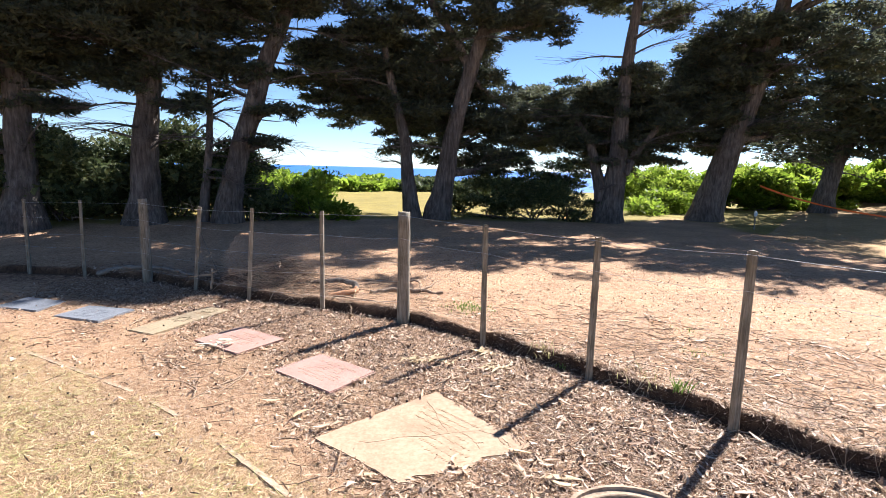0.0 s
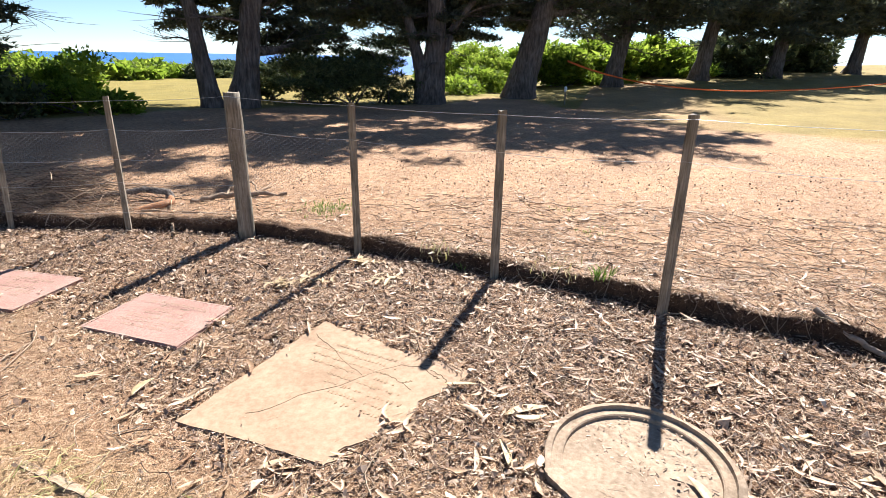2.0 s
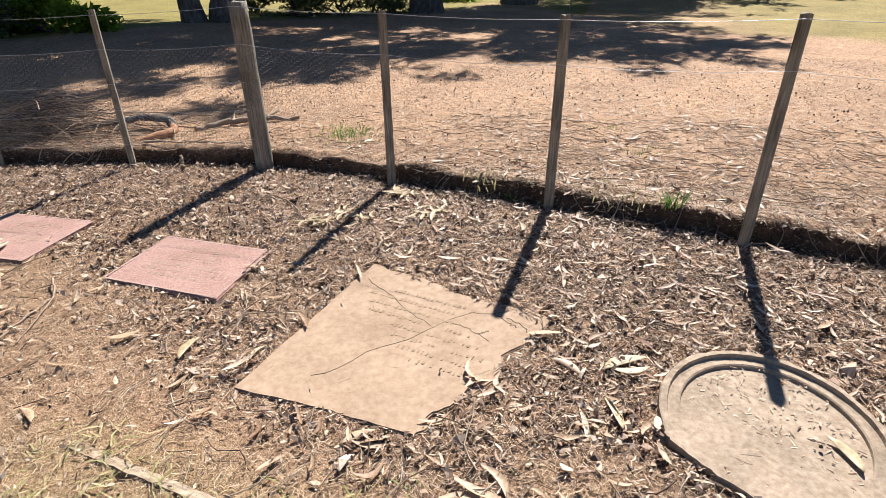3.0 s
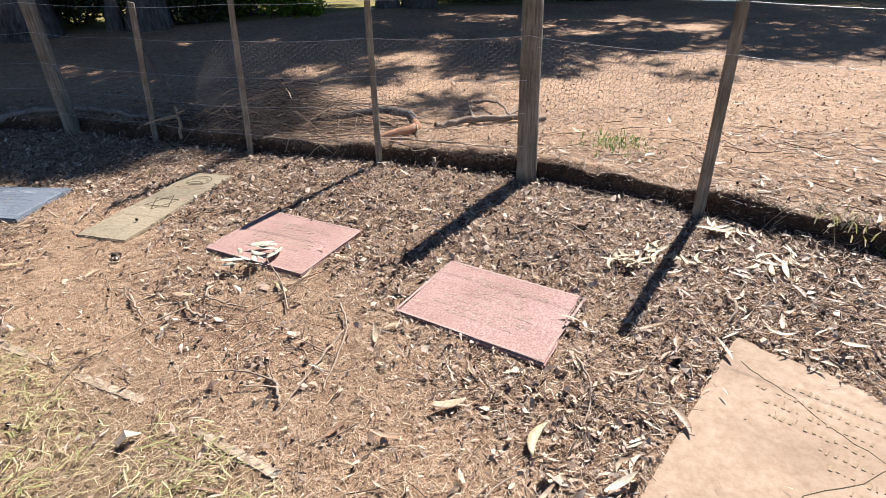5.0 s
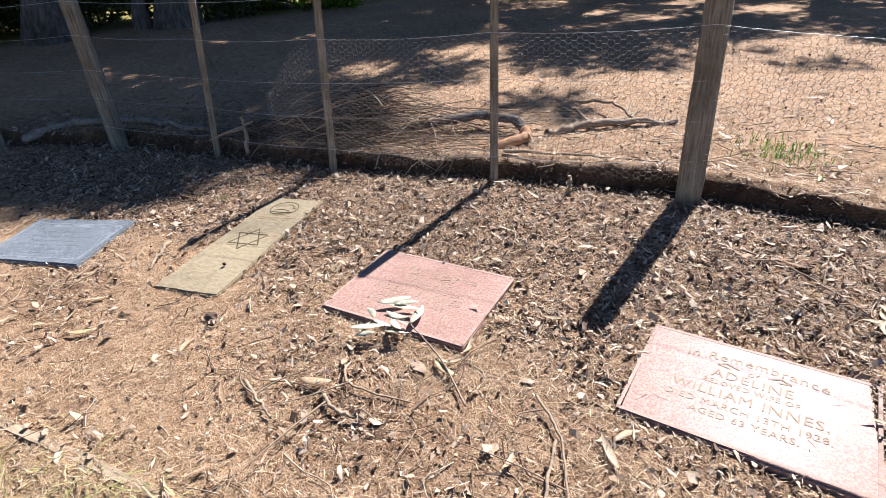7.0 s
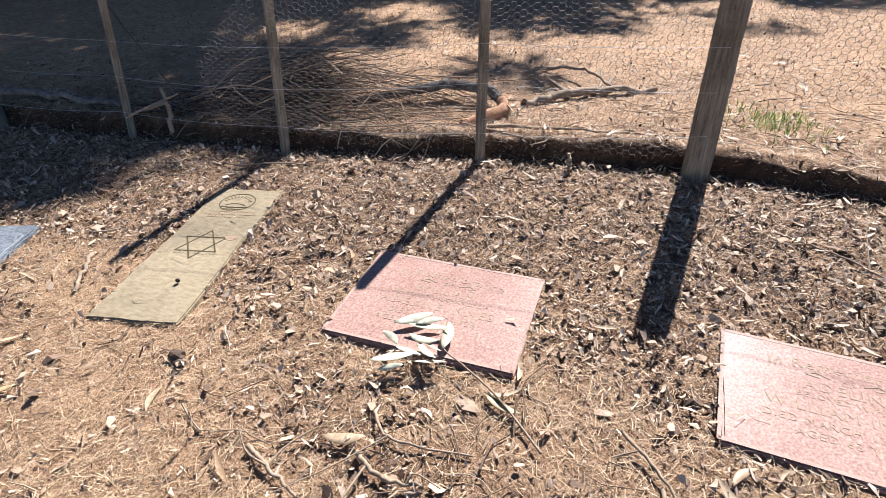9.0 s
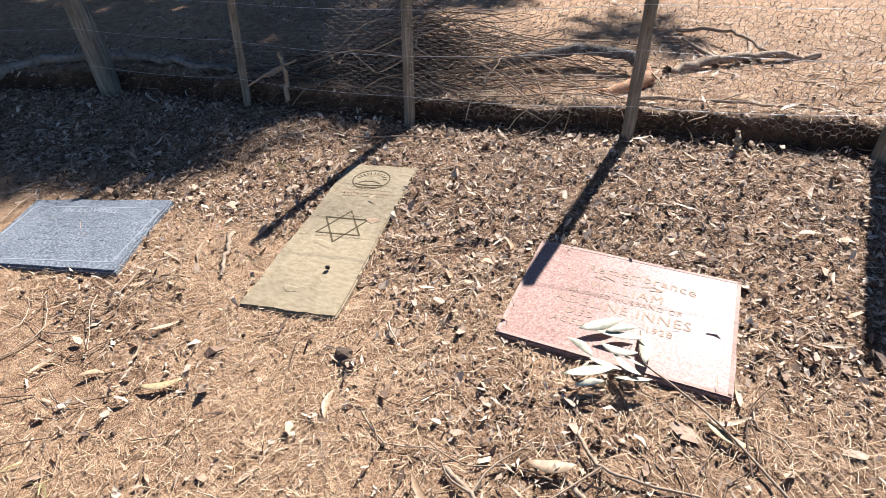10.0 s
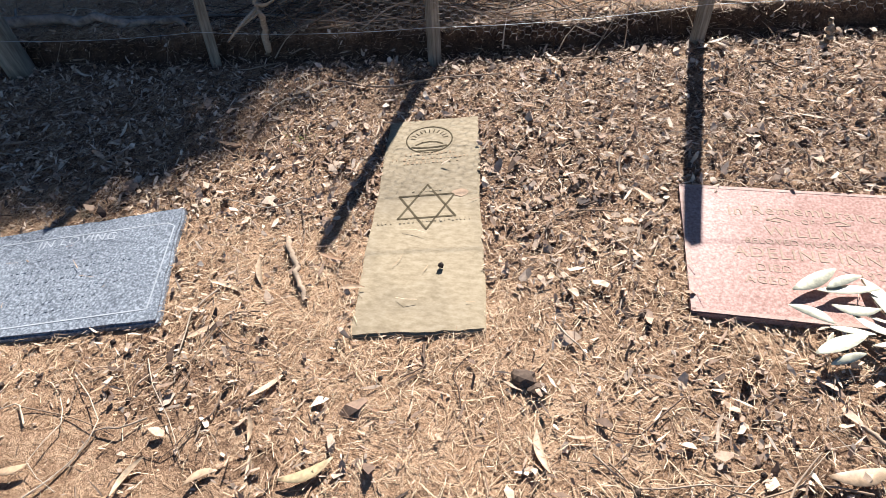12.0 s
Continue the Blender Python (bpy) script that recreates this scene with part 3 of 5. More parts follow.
    tree("cypress of the far row with low dense crown", [([(13, 43, 0.4), (13.2, 43, 2), (13.4, 43, 5), (13.6, 43, 8)], 0.55, 0.2)],
         [(11.6, 42, 4.2, 3.0, 1.5), (14.6, 43, 4.4, 3.2, 1.6), (13, 43, 7, 3.8, 1.8)], dead=4, grain=1.7)


build_trees()


# ---- shrubs ----
def shrub(label, blobs, mat, size=(0.05, 0.11), width=0.045, density=0.95, category="shrub", flat=0.6):
    x, y = blobs[0][:2]
    root = thing("shrub", label, category, at=(x, y, float(ground_z(x, y))))
    inv = Matrix.Translation(-Vector(root.location))
    for bx, by, bz, r, h in blobs:
        for _ in range(6):
            g = np.array([bx + rng.normal(0, 0.2), by + rng.normal(0, 0.2), float(ground_z(bx, by)) - 0.05])
            e = np.array([bx, by, bz]) + rng.normal(0, 0.6, 3) * np.array([r, r, h])
            line = (curve_pts([g, (g + e) / 2 + rng.normal(0, 0.1, 3), e], 6), np.linspace(0.035, 0.01, 6), 5, 0.1)
            ob = put("stem", tubes_mesh("stem", [line]), M_BARK, root)
            ob.data.transform(inv)
    ob = put("leaves", crown_mesh("leaves", blobs, size, width, density * 1.6, flat, 0.3, 0.12), mat, root)
    ob.data.transform(inv)
    return root


def build_shrubs():
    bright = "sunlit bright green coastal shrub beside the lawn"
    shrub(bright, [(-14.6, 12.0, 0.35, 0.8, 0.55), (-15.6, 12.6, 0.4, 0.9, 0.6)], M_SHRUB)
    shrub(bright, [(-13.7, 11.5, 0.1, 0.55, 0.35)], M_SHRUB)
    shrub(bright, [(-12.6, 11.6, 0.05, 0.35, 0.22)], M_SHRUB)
    far = "rounded green shrub at the far edge of the lawn"
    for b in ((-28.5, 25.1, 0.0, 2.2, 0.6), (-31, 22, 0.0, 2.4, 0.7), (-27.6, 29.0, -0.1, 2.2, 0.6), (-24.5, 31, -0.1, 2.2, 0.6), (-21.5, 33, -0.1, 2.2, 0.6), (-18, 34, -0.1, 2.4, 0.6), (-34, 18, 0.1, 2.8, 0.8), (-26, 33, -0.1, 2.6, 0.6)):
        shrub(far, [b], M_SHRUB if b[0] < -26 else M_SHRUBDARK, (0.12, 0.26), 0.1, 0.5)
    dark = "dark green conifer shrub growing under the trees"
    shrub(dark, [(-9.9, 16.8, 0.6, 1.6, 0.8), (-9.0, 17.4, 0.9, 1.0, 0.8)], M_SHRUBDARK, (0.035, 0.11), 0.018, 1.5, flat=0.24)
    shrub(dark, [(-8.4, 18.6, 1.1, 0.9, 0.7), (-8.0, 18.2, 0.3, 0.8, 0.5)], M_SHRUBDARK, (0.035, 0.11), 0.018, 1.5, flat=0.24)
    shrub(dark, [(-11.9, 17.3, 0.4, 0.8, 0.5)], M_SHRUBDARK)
    shrub("yellow-green leafy shrub between the cypress trunks", [(-8.1, 26.8, 0.7, 1.8, 1.0), (-6.6, 26.2, 0.6, 1.2, 0.9)], M_SHRUB)
    shrub("yellow-green leafy shrub between the cypress trunks", [(-6.1, 24.2, 0.2, 0.9, 0.5), (-6.9, 22.6, 0.0, 0.8, 0.3)], M_SHRUB)
    shrub("yellow-green leafy shrub between the cypress trunks", [(-5.0, 29.6, 1.0, 1.4, 0.8), (-3.4, 30, 0.8, 1.2, 0.8)], M_SHRUB, (0.1, 0.2), 0.08, 0.6)
    shrub("mixed green shrubs behind the far trees", [(-2.1, 33.9, 0.9, 2.4, 1.1), (1.0, 36, 0.9, 2.4, 1.1)], M_SHRUB, (0.12, 0.24), 0.09, 0.6)
    shrub("mixed green shrubs behind the far trees", [(5, 40, 1.2, 2.6, 1.1), (10, 46, 1.4, 3.0, 1.2)], M_SHRUBDARK, (0.12, 0.24), 0.1, 0.5)
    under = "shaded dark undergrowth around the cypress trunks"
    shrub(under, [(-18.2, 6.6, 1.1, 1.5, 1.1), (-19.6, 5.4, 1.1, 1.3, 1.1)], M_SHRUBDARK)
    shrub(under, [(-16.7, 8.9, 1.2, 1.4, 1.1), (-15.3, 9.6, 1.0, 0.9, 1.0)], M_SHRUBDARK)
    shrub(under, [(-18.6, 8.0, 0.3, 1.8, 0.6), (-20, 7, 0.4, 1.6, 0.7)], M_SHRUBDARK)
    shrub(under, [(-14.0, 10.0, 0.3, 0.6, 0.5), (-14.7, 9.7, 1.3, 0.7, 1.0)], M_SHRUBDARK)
    shrub("ragged grey-green bush beside the steel picket", [(6.4, 14.8, 0.6, 0.8, 0.7), (7.0, 15.2, 1.0, 0.9, 0.8)], M_SHRUBDARK, density=0.7)


build_shrubs()


# ---- fence ----
POSTS = [(-11.3, 3.4, 0.79, 0), (-10.25, 3.85, 0.82, 0), (-8.88, 4.23, 0.90, 1), (-7.70, 4.35, 0.86, 0), (-6.51, 4.43, 0.90, 0), (-5.28, 4.65, 0.945, 0),
         (-4.07, 4.80, 1.00, 1), (-2.875, 4.63, 0.97, 0), (-1.67, 4.41, 0.98, 0), (-0.515, 4.10, 1.02, 0), (0.74, 3.80, 1.06, 1)]


def post_mesh(thick, height):
    bm = bmesh.new()
    sides = 16 if thick else 4
    rings = 14
    r0 = 0.07 if thick else 0.032
    grid = []
    for k in range(rings):
        u = k / (rings - 1)
        ring = []
        for s in range(sides):
            a = 2 * math.pi * (s + 0.5) / sides
            r = r0 * (1.08 - 0.12 * u) * (1 + random.uniform(-0.04, 0.04))
            top = random.uniform(-0.012, 0.006) if k == rings - 1 else 0
            ring.append(bm.verts.new((r * math.cos(a), r * math.sin(a), -0.2 + u * (height + 0.2) + top)))
        grid.append(ring)
    for a, b in zip(grid, grid[1:]):
        for s in range(sides):
            bm.faces.new((a[s], a[(s + 1) % sides], b[(s + 1) % sides], b[s]))
    bm.faces.new(grid[-1])
    bmesh.ops.bevel(bm, geom=[e for e in bm.edges if e.calc_face_angle(0) > 1.0], offset=0.007, segments=1, affect="EDGES")
    return bm


def wire_line(zs, start, stop, sag):
    pts = []
    for i in range(start, stop):
        (x0, y0, _, a), (x1, y1, _, b) = POSTS[i], POSTS[i + 1]
        oy0, oy1 = (-0.085 if a else -0.048), (-0.085 if b else -0.048)
        for u in np.linspace(0, 1, 9)[(0 if i == start else 1):]:
            z = zs[i - start] * (1 - u) + zs[i - start + 1] * u - sag * 4 * u * (1 - u)
            pts.append((x0 + (x1 - x0) * u, y0 + oy0 + (y1 + oy1 - y0 - oy0) * u, z))
    return np.array(pts)


def build_fence():
    root = thing("wire_fence", "old timber post and wire fence with sagging netting", "fence", at=(-3.99, 4.74, float(ground_z(-3.99, 4.7))))
    inv = Matrix.Translation(-Vector(root.location))
    lean = {6: -0.02, 10: 0.015, 2: -0.02, 3: 0.08, 4: 0.05, 7: -0.015}
    for i, (x, y, top, thick) in enumerate(POSTS):
        g = float(plane_z(x, y)) - 0.055
        ob = part("post", post_mesh(thick, top - g), M_POST, root, "thick round timber post" if thick else "thin squared timber post", smooth=bool(thick))
        ob.matrix_basis = inv @ (Matrix.Translation((x, y, g)) @ pose(0, 0, 0, random.uniform(-1, 1), math.degrees(lean.get(i, 0.0)), 0.0 if thick else random.uniform(30, 60)))
    runs = [([0.74, 0.78, 0.84, 0.82, 0.86, 0.90, 0.97, 0.95, 0.95, 1.0, 1.02], 0, 10, 0.012, 0.0014),
            ([0.50, 0.53, 0.58, 0.57, 0.60, 0.65, 0.71, 0.69, 0.70, 0.76, 0.78], 0, 10, 0.02, 0.0011),
            ([0.20, 0.25, 0.30, 0.28, 0.31, 0.38, 0.43], 0, 6, 0.01, 0.0011),
            ([0.0, 0.03, 0.06, 0.06, 0.07, 0.17, 0.21], 0, 6, 0.015, 0.0011),
            ([-0.19, -0.18, -0.16, -0.12, -0.02], 2, 6, 0.02, 0.0011)]
    for zs, a, b, sag, r in runs:
        p = wire_line(zs, a, b, sag)
        ob = put("wire", tubes_mesh("wire", [(p, np.full(len(p), r), 5, 0)]), M_WIRE, root)
        ob.data.transform(inv)
    # hexagonal netting hung from the second wire
    top = wire_line(runs[1][0][3:8], 3, 7, 0.02)
    lines = []
    cell = 0.042
    cols = int(4.15 / (cell * 0.75))
    for i in range(cols):
        x0 = -6.98 + i * cell * 0.75
        for j in range(26):
            cx, cz = x0, j * cell * 0.87 + (cell * 0.435 if i % 2 else 0)

            def spot(dx, dz):
                x, d = cx + dx, cz + dz
                zt = float(np.interp(x, top[:, 0], top[:, 2]))
                yt = float(np.interp(x, top[:, 0], top[:, 1]))
                w = 0.012 * math.sin(x * 9) + 0.015 * math.sin(d * 11 + x * 5)
                return (x + 0.01 * math.sin(d * 17 + x * 7), yt + w * min(1, d * 4), zt - 0.005 - d * (1 + 0.05 * math.sin(x * 4)))
            limit = 0.80 if cx < -4.0 else 0.62 - 0.38 * (cx + 4.0)
            if cz > limit or (cx < -6.6 and cz < (-6.6 - cx) * 0.9):
                continue
            h = cell / 2
            a, b, c, d = spot(-h / 2, 0), spot(h / 2, 0), spot(h, cell * 0.435), spot(-h, cell * 0.435)
            for s, e in ((a, b), (b, c), (a, d)):
                lines.append((np.array([s, e]), np.full(2, 0.001), 3, 0))
    ob = put("netting", tubes_mesh("netting", lines, smooth=False), M_NET, root, "sagging hexagonal wire netting")
    ob.data.transform(inv)


build_fence()


# ---- memorial stones ----
def slab(name, corners, thick, mat, label, rough=0.006, lift=0.0, edge=0.008, wild=(), group="memorial stones set in the ground", broken=()):
    """A flat stone from its four corners (near left, near right, far right, far left), with slightly worn edges; wild edges are ragged, and broken gives the line of a broken right edge."""
    cs = [np.array(c, float) for c in corners]
    mid = sum(cs) / 4
    zc = [float(plane_z(*c)) + 0.0 + lift for c in cs]
    outline = []
    for i in range(4):
        a, b = cs[i], cs[(i + 1) % 4]
        if broken and i == 0:
            b = np.array(broken[0])
        if broken and i == 1:
            path = curve_pts([(*q, 0.0) for q in broken], 40)[:-1]
            outline += [(q[0], q[1], float(plane_z(q[0], q[1])) + lift) for q in path + rng.uniform(-0.006, 0.006, path.shape)]
            continue
        n = np.array([(b - a)[1], -(b - a)[0]])
        n /= np.linalg.norm(n)
        amp = rough * (3.2 if i in wild else 1)
        off = 0.0
        for k in range(16):
            u = k / 16
            off = 0.75 * off + random.uniform(-amp, amp)
            p = a + (b - a) * u + n * off * min(1, 8 * u, 8 * (1 - u))
            z = zc[i] * (1 - u) + zc[(i + 1) % 4] * u
            outline.append((*p, z))
    bm = bmesh.new()
    topv = [bm.verts.new((p[0] - mid[0], p[1] - mid[1], p[2])) for p in outline]
    face = bm.faces.new(topv)
    out = bmesh.ops.extrude_face_region(bm, geom=[face])
    for v in [g for g in out["geom"] if isinstance(g, bmesh.types.BMVert)]:
        v.co.z -= thick
    bmesh.ops.recalc_face_normals(bm, faces=bm.faces)
    rim = [e for e in bm.edges if e.calc_face_angle(0) > 1.0 and min(v.co.z for v in e.verts) > -0.6 and all(abs(v.co.z - float(plane_z(v.co.x + mid[0], v.co.y + mid[1])) - 0.0 - lift) < 0.02 for v in e.verts)]
    bmesh.ops.bevel(bm, geom=rim, offset=edge, segments=2, affect="EDGES")
    me = bpy.data.meshes.new(name)
    bm.to_mesh(me)
    bm.free()
    ob = put(name, me, mat, None, label, "gravestone", group)
    ob.location = (mid[0], mid[1], 0)
    # the stone's own axes on its top: u along the near edge, v away from it
    u = (cs[1] - cs[0] + cs[2] - cs[3])
    w, h = np.linalg.norm(cs[1] - cs[0]), np.linalg.norm(cs[3] - cs[0])
    rz = math.degrees(math.atan2(u[1], u[0]))
    top = Matrix.Translation((0, 0, float(plane_z(*mid)) + 0.0 + lift))
    gx = np.array([0.0232, 0.0318])
    base = top @ Vector((0, 0, 1)).rotation_difference(Vector((-gx[0], -gx[1], 1)).normalized()).to_matrix().to_4x4() @ pose(0, 0, 0, 0, 0, rz)
    return ob, base, w, h


def islands(me):
    """The separate pieces of a mesh, each as a mesh of its own."""
    group = list(range(len(me.vertices)))

    def root(i):
        while group[i] != i:
            group[i] = group[group[i]]
            i = group[i]
        return i
    for e in me.edges:
        group[root(e.vertices[0])] = root(e.vertices[1])
    sets = {}
    for f in me.polygons:
        sets.setdefault(root(f.vertices[0]), []).append(list(f.vertices))
    out = []
    for faces in sets.values():
        ids = sorted({i for f in faces for i in f})
        at = {i: k for k, i in enumerate(ids)}
        piece = bpy.data.meshes.new(me.name)
        piece.from_pydata([me.vertices[i].co[:] for i in ids], [], [[at[i] for i in f] for f in faces])
        out.append(piece)
    return out


def lettering(parent, base, text, x, y, size, mat, name="letter", arc=0.0, deep=0.0006, spread=1.0):
    """A line of raised letters centred at (x, y) on a stone's top; arc bends it upwards in the middle."""
    cu = bpy.data.curves.new(name, "FONT")
    cu.body, cu.size, cu.align_x, cu.extrude, cu.space_character, cu.resolution_u = text, size, "CENTER", deep, spread, 2
    tmp = new(name, cu)
    me = bpy.data.meshes.new_from_object(tmp)
    bpy.data.objects.remove(tmp)
    for v in me.vertices:
        if arc:
            v.co.y -= arc * v.co.x * v.co.x
    for piece in islands(me):
        ob = put(name, piece, mat, parent)
        ob.matrix_basis = base @ Matrix.Translation((x, y, deep * 0.8))


def bars(parent, base, x, y, width, height, mat, seed, name="worn_lettering"):
    """A line of letters too worn to read, as short plain bars."""
    r = random.Random(seed)
    bm = bmesh.new()
    p = -width / 2
    while p < width / 2:
        w = height * r.uniform(0.5, 0.9)
        if r.random() > 0.16:
            bmesh.ops.create_cube(bm, size=1, matrix=Matrix.Translation((p + w / 2, r.uniform(-0.1, 0.1) * height, 0)) @ pose(0, 0, 0, 0, 0, r.uniform(-12, 12)) @ Matrix.Diagonal((w * r.uniform(0.2, 0.7), height * r.uniform(0.4, 1.0), 0.0035, 1)))
        p += w * 1.25
    ob = tagged(part(name, bm, mat, parent), kind="stuff")
    ob.matrix_basis = base @ Matrix.Translation((x, y, 0.0008))


def strip(parent, base, pts, width, mat, name, closed=False, deep=0.0016):
    """A narrow line lying on a stone's top."""
    bm = bmesh.new()
    n = len(pts)
    for i in range(n if closed else n - 1):
        a, b = Vector((*pts[i], 0)), Vector((*pts[(i + 1) % n], 0))
        d = b - a
        ang = math.degrees(math.atan2(d.y, d.x))
        m = Matrix.Translation((a + b) / 2) @ pose(0, 0, 0, 0, 0, ang) @ Matrix.Diagonal((d.length + width * 0.6, width, deep, 1))
        bmesh.ops.create_cube(bm, size=1, matrix=m)
    ob = part(name, bm, mat, parent)
    ob.matrix_basis = base @ Matrix.Translation((0, 0, deep * 0.3))
    return ob


SLABS = {
    "sand": ((-2.77, 2.35), (-1.87, 2.26), (-1.52, 3.12), (-2.56, 3.45)),
    "pink_a": ((-3.994, 2.963), (-3.224, 2.905), (-3.245, 3.456), (-3.981, 3.488)),
    "pink_b": ((-5.414, 3.018), (-4.654, 3.022), (-4.670, 3.584), (-5.415, 3.576)),
    "olive": ((-6.392, 2.785), (-5.988, 2.872), (-6.207, 3.955), (-6.575, 3.875)),
    "grey": ((-7.76, 2.53), (-7.03, 2.745), (-7.235, 3.26), (-7.94, 3.01)),
    "far_grey": ((-8.93, 2.27), (-8.2, 2.5), (-8.47, 2.93), (-9.2, 2.72)),
}


def rim_on(ob, base, w, h, mat, inset=0.007, wide=0.013):
    a, b = w / 2 - inset, h / 2 - inset
    strip(ob, base, [(-a, -b), (a, -b), (a, b), (-a, b)], wide, mat, "margin", True, 0.0012)


def build_stones():
    broken = ((-1.946, 2.28), (-1.902, 2.327), (-1.921, 2.389), (-1.845, 2.463), (-1.764, 2.548), (-1.697, 2.685), (-1.70, 2.80), (-1.589, 2.934), (-1.52, 3.12))
    ob, base, w, h = slab("gravestone", SLABS["sand"], 0.06, M_SAND, "large flat broken sandstone gravestone with worn lettering", 0.006, -0.018, 0.006, (2,), broken=broken)
    for i, (x, y, wd) in enumerate(((-0.04, 0.36, 0.42), (-0.08, 0.295, 0.55), (-0.06, 0.23, 0.5), (0.0, 0.165, 0.56), (0.1, 0.10, 0.5), (0.16, 0.035, 0.46), (0.18, -0.03, 0.36), (0.2, -0.09, 0.3))):
        bars(ob, base, x, y, wd, 0.027, M_WORN, i)
    for line in ([(-0.44, 0.40), (-0.343, 0.345), (-0.241, 0.313), (-0.094, 0.228), (0.076, 0.161)],
                 [(-0.225, -0.356), (-0.143, -0.267), (-0.086, -0.108), (0.01, 0.006), (0.085, 0.165), (0.165, 0.29), (0.252, 0.349), (0.346, 0.41)],
                 [(0.143, 0.232), (0.22, 0.22), (0.306, 0.197), (0.372, 0.17)], [(0.338, 0.242), (0.306, 0.197)], [(0.31, 0.375), (0.404, 0.334), (0.453, 0.325)], [(0.374, 0.37), (0.48, 0.335), (0.52, 0.29)]):
        pts = curve_pts([(*q, 0.0) for q in line], 16)
        pts[1:-1, :2] += rng.normal(0, 0.005, (14, 2))
        strip(ob, base, [(float(q[0]), float(q[1])) for q in pts], 0.0026, M_CUT, "crack")

    lines_a = (("In Remembrance", 0.155, 0.062, 0.35), ("OF", 0.105, 0.03, 0.0), ("ADELINE", 0.055, 0.062, 0.0), ("BELOVED WIFE OF", 0.015, 0.034, 0.0),
               ("WILLIAM INNES,", -0.05, 0.062, 0.0), ("DIED MARCH 13TH 1928,", -0.105, 0.042, 0.0), ("AGED 63 YEARS.", -0.155, 0.042, 0.0))
    lines_b = (("In Remembrance", 0.155, 0.062, 0.35), ("OF", 0.115, 0.03, 0.0), ("WILLIAM", 0.055, 0.062, 0.0), ("BELOVED HUSBAND OF", 0.015, 0.034, 0.0),
               ("ADELINE INNES", -0.045, 0.062, 0.0), ("DIED            1928", -0.10, 0.042, 0.0), ("AGED", -0.15, 0.042, 0.0))
    for key, lines, lab in (("pink_a", lines_a, "flat red granite memorial plaque with metal lettering"), ("pink_b", lines_b, "flat red granite memorial plaque under a sprig of leaves")):
        ob, base, w, h = slab("memorial_plaque", SLABS[key], 0.075, M_PINK, lab, 0.0035, -0.006, 0.007)
        rim_on(ob, base, w, h, M_PINKEDGE)
        for text, y, size, arc in lines:
            x = -0.16 if text == "AGED" and key == "pink_b" else 0.0
            lettering(ob, base, text, x, y, size, M_LEAD, arc=arc, spread=1.12)
        for sx in (-1, 1):
            strip(ob, base, [(sx * 0.05, 0.125), (sx * 0.09, 0.14), (sx * 0.12, 0.125), (sx * 0.08, 0.118)], 0.006, M_LEAD, "ornament")

    ob, base, w, h = slab("gravestone", SLABS["olive"], 0.06, M_OLIVE, "long narrow sandstone headstone lying flat with carved star", 0.004, -0.012, 0.006)
    up, r = 0.0, 0.119
    for flip in (1, -1):
        tri = [(r * math.sin(a), up + flip * r * math.cos(a)) for a in (0, 2.0944, 4.18879)]
        strip(ob, base, tri, 0.0075, M_CUT, "carved_star", True)
    ring = [(0.095 * math.cos(a), 0.405 + 0.088 * math.sin(a)) for a in np.linspace(0, 6.283, 33)[:-1]]
    strip(ob, base, ring, 0.0055, M_CUT, "carved_badge", True)
    for k in range(11):
        a = math.pi * (0.08 + 0.84 * k / 10)
        strip(ob, base, [(0.062 * math.cos(a), 0.40 + 0.055 * math.sin(a)), (0.08 * math.cos(a), 0.40 + 0.073 * math.sin(a))], 0.0045, M_CUT, "badge_ray")
    strip(ob, base, [(-0.055, 0.372), (-0.03, 0.385), (0.0, 0.39), (0.03, 0.385), (0.055, 0.372)], 0.007, M_CUT, "badge_crown")
    strip(ob, base, [(-0.07, 0.358), (-0.03, 0.350), (0.03, 0.350), (0.07, 0.358)], 0.009, M_CUT, "badge_scroll")
    strip(ob, base, [(-0.045, 0.332), (0.045, 0.332)], 0.008, M_CUT, "badge_scroll")
    for i, (y, wd) in enumerate(((0.31, 0.2), (0.28, 0.3), (0.255, 0.24), (0.085, 0.12), (-0.075, 0.36))):
        bars(ob, base, 0.0, y, wd, 0.018, M_WORN if i < 3 else M_OLIVE, 20 + i)
    bm = bmesh.new()
    bmesh.ops.create_circle(bm, cap_ends=True, segments=14, radius=0.03)
    for v in bm.verts:
        v.co.x *= random.uniform(0.8, 1.3)
        v.co.y *= random.uniform(0.5, 0.8)
    ext = bmesh.ops.extrude_face_region(bm, geom=bm.faces[:])
    for v in [g for g in ext["geom"] if isinstance(g, bmesh.types.BMVert)]:
        v.co.z += 0.001
    pt = part("bare_patch", bm, M_SAND, ob, "pale chipped patch")
    pt.matrix_basis = base @ Matrix.Translation((0.125, 0.06, 0.001))

    ob, base, w, h = slab("memorial_plaque", SLABS["grey"], 0.06, M_GREY, "flat rough grey granite memorial plaque with pale lettering", 0.004, -0.006, 0.008)
    a, b = w / 2 - 0.035, h / 2 - 0.035
    strip(ob, base, [(-a, -b), (a, -b), (a, b - 0.05), (a - 0.03, b - 0.03), (-a + 0.03, b - 0.03), (-a, b - 0.05)], 0.005, M_PALE, "carved_border", True)
    lettering(ob, base, "IN LOVING", -0.02, 0.15, 0.055, M_PALE, arc=0.3, spread=1.1)
    for i, (y, wd) in enumerate(((0.09, 0.28), (0.035, 0.44), (-0.02, 0.4), (-0.07, 0.46), (-0.12, 0.34), (-0.165, 0.3))):
        bars(ob, base, 0.0, y, wd, 0.026, M_GREY, 40 + i)

